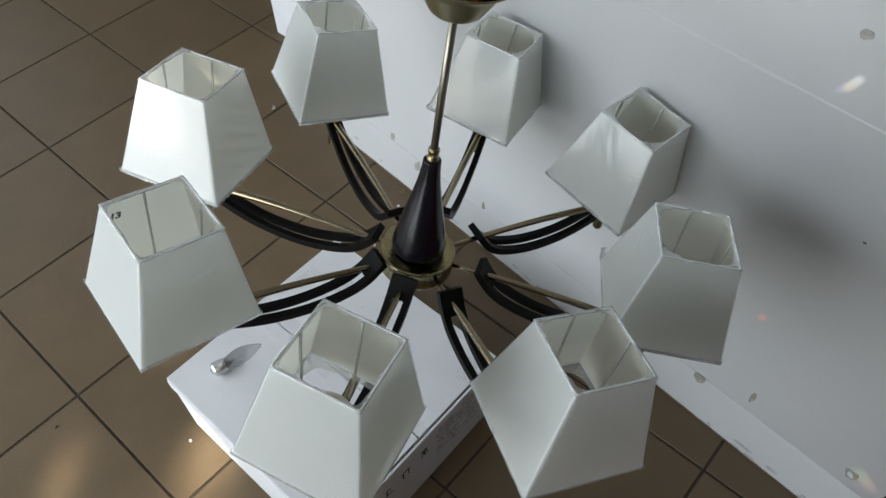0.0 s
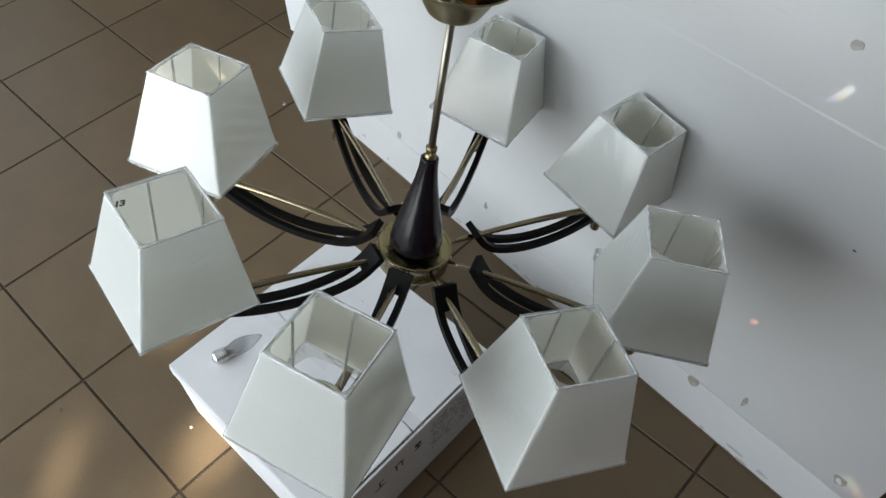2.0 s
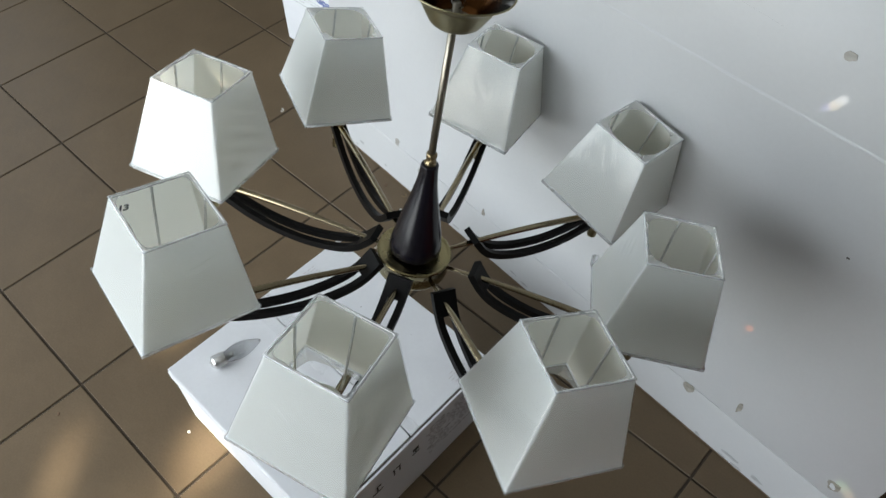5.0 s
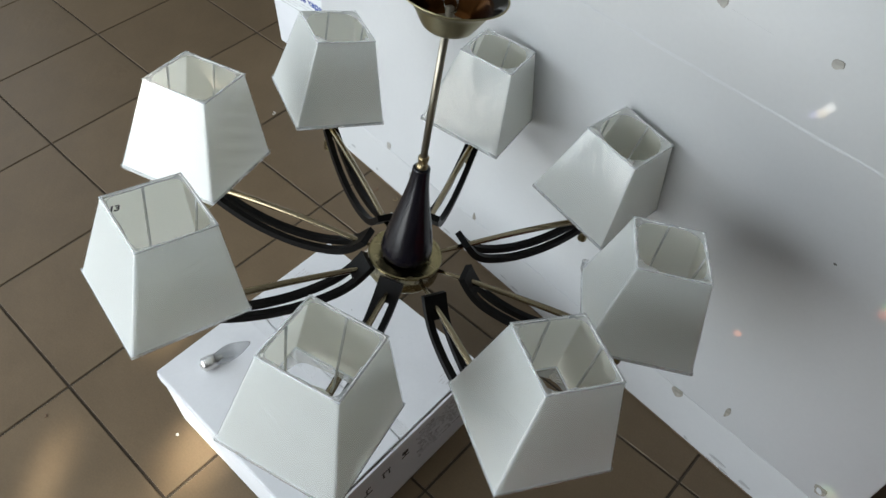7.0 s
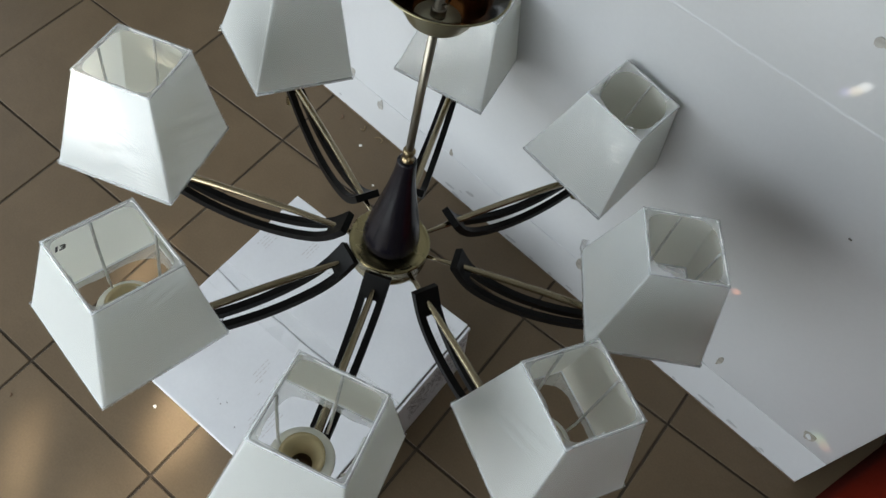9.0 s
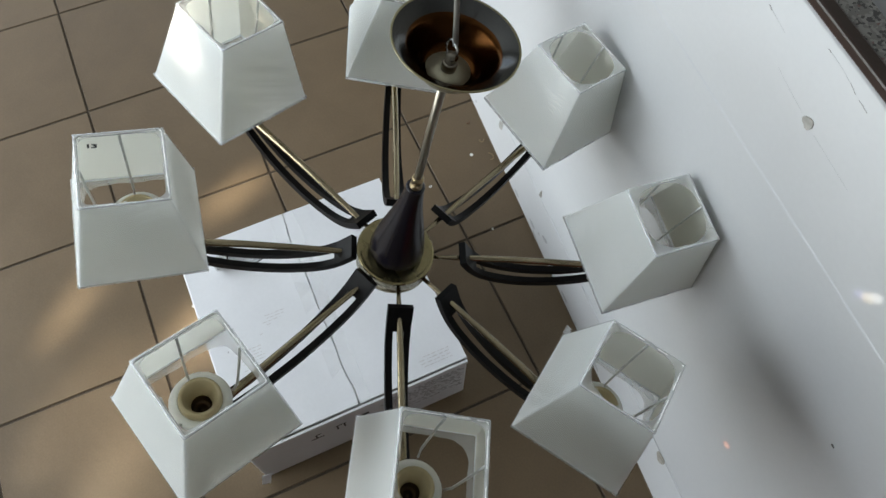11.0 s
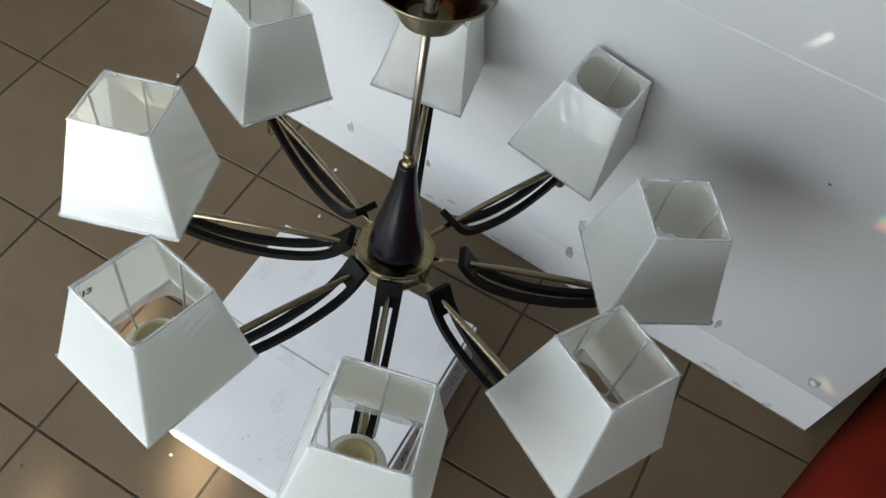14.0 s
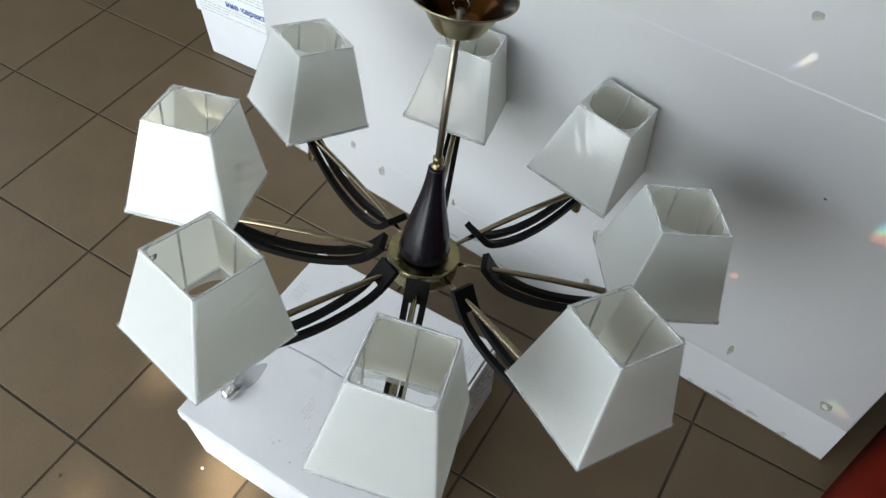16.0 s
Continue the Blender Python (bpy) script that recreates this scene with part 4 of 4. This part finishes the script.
def film_bm(i):
    """Loose clear wrap round the four sides, slack and creased where it was pulled tight."""
    bm_ = bmesh.new()
    rnd_ = random.Random(i)
    off = Vector((rnd_.uniform(0, 50), rnd_.uniform(0, 50), rnd_.uniform(0, 50)))
    rings = []
    n_, rows_ = 24, 118
    for k in range(rows_ + 1):
        z = 0.001 - (S_H + 0.002) * k / rows_
        half = half_at(min(z, 0)) + 0.0005
        vs = []
        for s in range(4):
            for j in range(n_):
                u = -1 + 2 * j / n_
                x, y = [(half, half * u), (-half * u, half), (-half, -half * u), (half * u, -half)][s]
                q = Vector((x, y, z))
                out = (1 - u * u) * (0.0004 + 0.0008 * abs(noise.noise(q * 25 + off)))
                for side_, u0, z0, su, sz, gap_, deep, slant in CREASES.get(i, ()):
                    if side_ == s:
                        w_ = math.exp(-((u - u0) / su) ** 2 - ((z - z0) / sz) ** 2)
                        out += deep * w_ * (1 - u ** 8) * (1 + math.sin(2 * math.pi * (z + slant * u * half + 0.002 * noise.noise(q * 60 + off)) / gap_))
                vs.append(bm_.verts.new((x + (out if s == 0 else -out if s == 2 else 0), y + (out if s == 1 else -out if s == 3 else 0), z)))
        rings.append(vs)
    join_rings(bm_, rings)
    return bm_


def lip_bm(seed, half, z0, depth, drop, rise, power, crumple=1.0):
    """The wrap's margin, folded over an edge and drawn in to a rounded hole with a ragged line; a low power rounds the hole more."""
    bm_ = bmesh.new()
    rnd_ = random.Random(seed)
    off = Vector((rnd_.uniform(0, 50), rnd_.uniform(0, 50), rnd_.uniform(0, 50)))
    n_ = 20
    rings = []
    for out, share in ((0.0008, 0.0), (0.0007, 0.0), (-0.001, 0.06), (0, 0.3), (0, 0.65), (0, 0.9), (0, 1.0)):
        vs = []
        for s in range(4):
            for j in range(n_):
                u = -1 + 2 * j / n_
                h = half + out
                x, y = [(h, h * u), (-h * u, h), (-h, -h * u), (h * u, -h)][s]
                wob = noise.noise(Vector((x, y, z0)) * 45 + off)
                fine_ = noise.noise(Vector((x, y, z0)) * 160 + off)
                hole = (half - depth * (1 + 0.3 * wob)) / (abs(x) ** power + abs(y) ** power) ** (1 / power)
                k = 1 + (min(hole, 0.985) - 1) * share
                z = z0 + (-drop if out == 0.0008 else rise - share * rise * 2.2 + (0.0012 * wob + 0.0006 * fine_) * crumple * share)
                vs.append(bm_.verts.new((x * k, y * k, z)))
        rings.append(vs)
    join_rings(bm_, rings)
    return bm_


def tail_bm():
    """A pinched corner of the wrap that sticks out."""
    bm_ = bmesh.new()
    h = half_at(-S_H) + 0.001
    vs = [bm_.verts.new(q) for q in ((h - 0.005, -h, -S_H + 0.022), (h, -h + 0.012, -S_H + 0.003), (h + 0.0025, -h - 0.006, -S_H + 0.014), (h + 0.001, -h - 0.002, -S_H - 0.0005), (h - 0.009, -h, -S_H + 0.002), (h, -h + 0.004, -S_H + 0.026))]
    for f_ in ((0, 2, 4), (2, 3, 4), (5, 2, 1), (2, 3, 1), (0, 5, 2)):
        bm_.faces.new([vs[q] for q in f_])
    return bm_


def fitter_bm():
    """Four wires from the upper rim to the ring on the socket."""
    bm_ = bmesh.new()
    zr = 0.6215 - Z_TOP
    for k in range(4):
        a_ = k * math.pi / 2
        c_, s_ = math.cos(a_), math.sin(a_)
        pts = [(half_at(0) - 0.0035, -0.002), (half_at(0) - 0.004, -0.03), (0.040, -0.085), (0.0385, -0.108), (0.033, zr + 0.001)]
        add_tube(bm_, [(r * c_, r * s_, z) for r, z in pts], 0.0016, 8)
    return bm_


shared = {}


def shared_part(key, build, material, parent, label="", smooth=False, name=None):
    """Alike parts share one mesh."""
    if key not in shared:
        ob = part(name or key, build(), material, parent, label, smooth)
        shared[key] = ob.data
        return ob
    ob = new(name or key, shared[key])
    ob.parent = parent
    if label:
        ob["label"] = label
    return ob


for i in range(8):
    w = ARM0 + i * math.pi / 4
    spin = Matrix.Rotation(w, 4, "Z")
    arm = shared_part("arm", arm_tube_bm, M_ARM, chandelier, "antique brass arm", True)
    arm.matrix_local = spin
    part("bow", bow_bm(SLIP[i]), M_BLACK, arm, "black slotted bow under the arm")
    shared_part("holder", holder_bm, M_BRASS, arm, "", True)
    sock = shared_part("socket", socket_bm, M_SOCKET, chandelier, "beige lamp socket", True)
    sock.matrix_local = spin
    shared_part("contact", contact_bm, M_CONTACT, sock, "dark brass contact", True)
    shared_part("collar_ring", collar_ring_bm, M_RING, sock, "white plastic ring", True)
    place = pose(*SHADES[i])
    shade = shared_part("lampshade", shade_bm, M_FABRIC, chandelier, "white cloth lampshade in clear wrap")
    shade.matrix_local = place
    if len(shade.data.materials) == 1:
        shade.data.materials.append(M_LINING)
        for poly in shade.data.polygons:
            c = poly.center
            if poly.normal.x * c.x + poly.normal.y * c.y < 0:
                poly.material_index = 1
    shared_part("trim_top", rolled_rim_bm, M_TRIM, shade, "", True, name="trim")
    shared_part("trim_low", lambda: trim_bm(-S_H + 0.0035, 0.0036), M_FABRIC, shade, name="trim")
    shared_part("wire_fitter", fitter_bm, M_WIRE, shade, "thin grey wires", True)
    wrap = part("wrap", film_bm(i), M_FILM, shade, "wrinkled clear shrink wrap", True)
    wrap.visible_shadow = False
    for lip in (part("folded_edge", lip_bm(40 + i, half_at(0), 0.0, 0.0036, 0.0002, 0.0008, HOLE[i], 3.0 if i in (4, 5) else 1.2), M_FOLD, wrap, "milky folded edge of the wrap", True),
                part("folded_edge", lip_bm(60 + i, half_at(-S_H), -S_H, 0.0105, -0.005, -0.0012, 5.0), M_FOLD, wrap, "milky folded edge of the wrap", True)):
        lip.visible_shadow = False
    if i == 5:
        part("wrap_tail", tail_bm(), M_FOLD, wrap, "pinched corner of the clear wrap").visible_shadow = False

# number printed inside one shade
lean_in = Matrix.Translation((0.0402, -half_at(-0.0282) + 0.0042, -0.0282)) @ Matrix.Rotation(-math.atan(0.198), 4, "X") @ Matrix.Rotation(radians(-8), 4, "Y") @ Matrix.Rotation(math.pi, 4, "Z") @ Matrix.Rotation(math.pi / 2, 4, "X")
numbered = [o for o in chandelier.children if o.name.startswith("lampshade")][2]
text_mesh("printed_number", "13", 0.0150, M_INK, numbered, lean_in, space=0.85, bold=0.0004)

# ---- crumbs on the floor ----
rnd = random.Random(3)
bm = bmesh.new()
for x, y, s in ((-0.243, -0.087, 0.004), (-0.23, -0.70, 0.003), (-0.14, -0.76, 0.004), (-0.33, -0.72, 0.003)):
    r = bmesh.ops.create_icosphere(bm, subdivisions=1, radius=s)
    for v in r["verts"]:
        v.co = Vector((v.co.x * rnd.uniform(0.7, 1.3) + x, v.co.y * rnd.uniform(0.5, 1.2) + y, v.co.z * 0.5 + s * 0.45))
tagged(mesh_ob("crumbs", bm, M_CRUMB), "small pale crumbs scattered on the tiles", "debris", kind="stuff")

for x, y, w_, m_, n_ in ((-0.164, -0.795, 0.012, M_CURL, "yellow"), (-0.112, -0.797, 0.008, M_CURL, "yellow"), (-0.178, -0.64, 0.004, M_CRUMB, "pale"), (-0.055, -0.79, 0.006, M_LEAFBIT, "brown"), (-0.026, 0.065, 0.0035, M_LEAFBIT, "brown"), (0.342, -0.793, 0.007, M_CRUMB, "pale")):
    bm = bmesh.new()
    k_ = rnd.uniform(0, 3)
    add_tube(bm, [(w_ * math.cos(k_ + 0.7 * j) * (0.4 + 0.15 * j), w_ * math.sin(k_ + 0.7 * j) * (0.4 + 0.1 * j), 0.0013 + 0.0006 * (j % 2)) for j in range(6)], 0.0012, 6)
    ob = tagged(mesh_ob("shaving", bm, m_), n_ + " curled shaving lying on the brown tiles", "debris")
    ob.location = (x, y, 0)

# ---- floor tiles ----
T, J = 0.33, 0.0052


def tile_bm():
    bm_ = bmesh.new()
    h = (T - J) / 2
    c_ = 0.0009
    lo = [bm_.verts.new((sx * h, sy * h, -0.0035)) for sx, sy in ((1, 1), (-1, 1), (-1, -1), (1, -1))]
    mid = [bm_.verts.new((v.co.x, v.co.y, -0.0010)) for v in lo]
    up = [bm_.verts.new((v.co.x - math.copysign(c_, v.co.x), v.co.y - math.copysign(c_, v.co.y), 0)) for v in lo]
    join_rings(bm_, [lo, mid, up])
    bm_.faces.new(up)
    return bm_


tile_mesh = None
rest = bmesh.new()
for ix in range(math.floor(X0 / T), math.ceil(X1 / T)):
    for iy in range(math.floor(Y0 / T), math.ceil(Y1 / T)):
        cx, cy = (ix + 0.5) * T, (iy + 0.5) * T
        dz = 0.0006 * noise.noise((ix * 3.1, iy * 2.7, 0.5))
        if -1.9 < cx < 2.0 and -1.6 < cy < 1.3:
            if tile_mesh is None:
                ob = part("tile", tile_bm(), M_TILE, floor)
                tile_mesh = ob.data
            else:
                ob = new("tile", tile_mesh)
                ob.parent = floor
            ob.matrix_local = Matrix.Translation((cx, cy, dz))
        else:
            x0, x1, y0, y1 = max(cx - (T - J) / 2, X0), min(cx + (T - J) / 2, X1), max(cy - (T - J) / 2, Y0), min(cy + (T - J) / 2, Y1)
            if x1 - x0 > 0.01 and y1 - y0 > 0.01:
                rest.faces.new([rest.verts.new(q) for q in ((x0, y0, dz), (x1, y0, dz), (x1, y1, dz), (x0, y1, dz))])
tagged(part("far_tiles", rest, M_TILE, floor), kind="stuff")
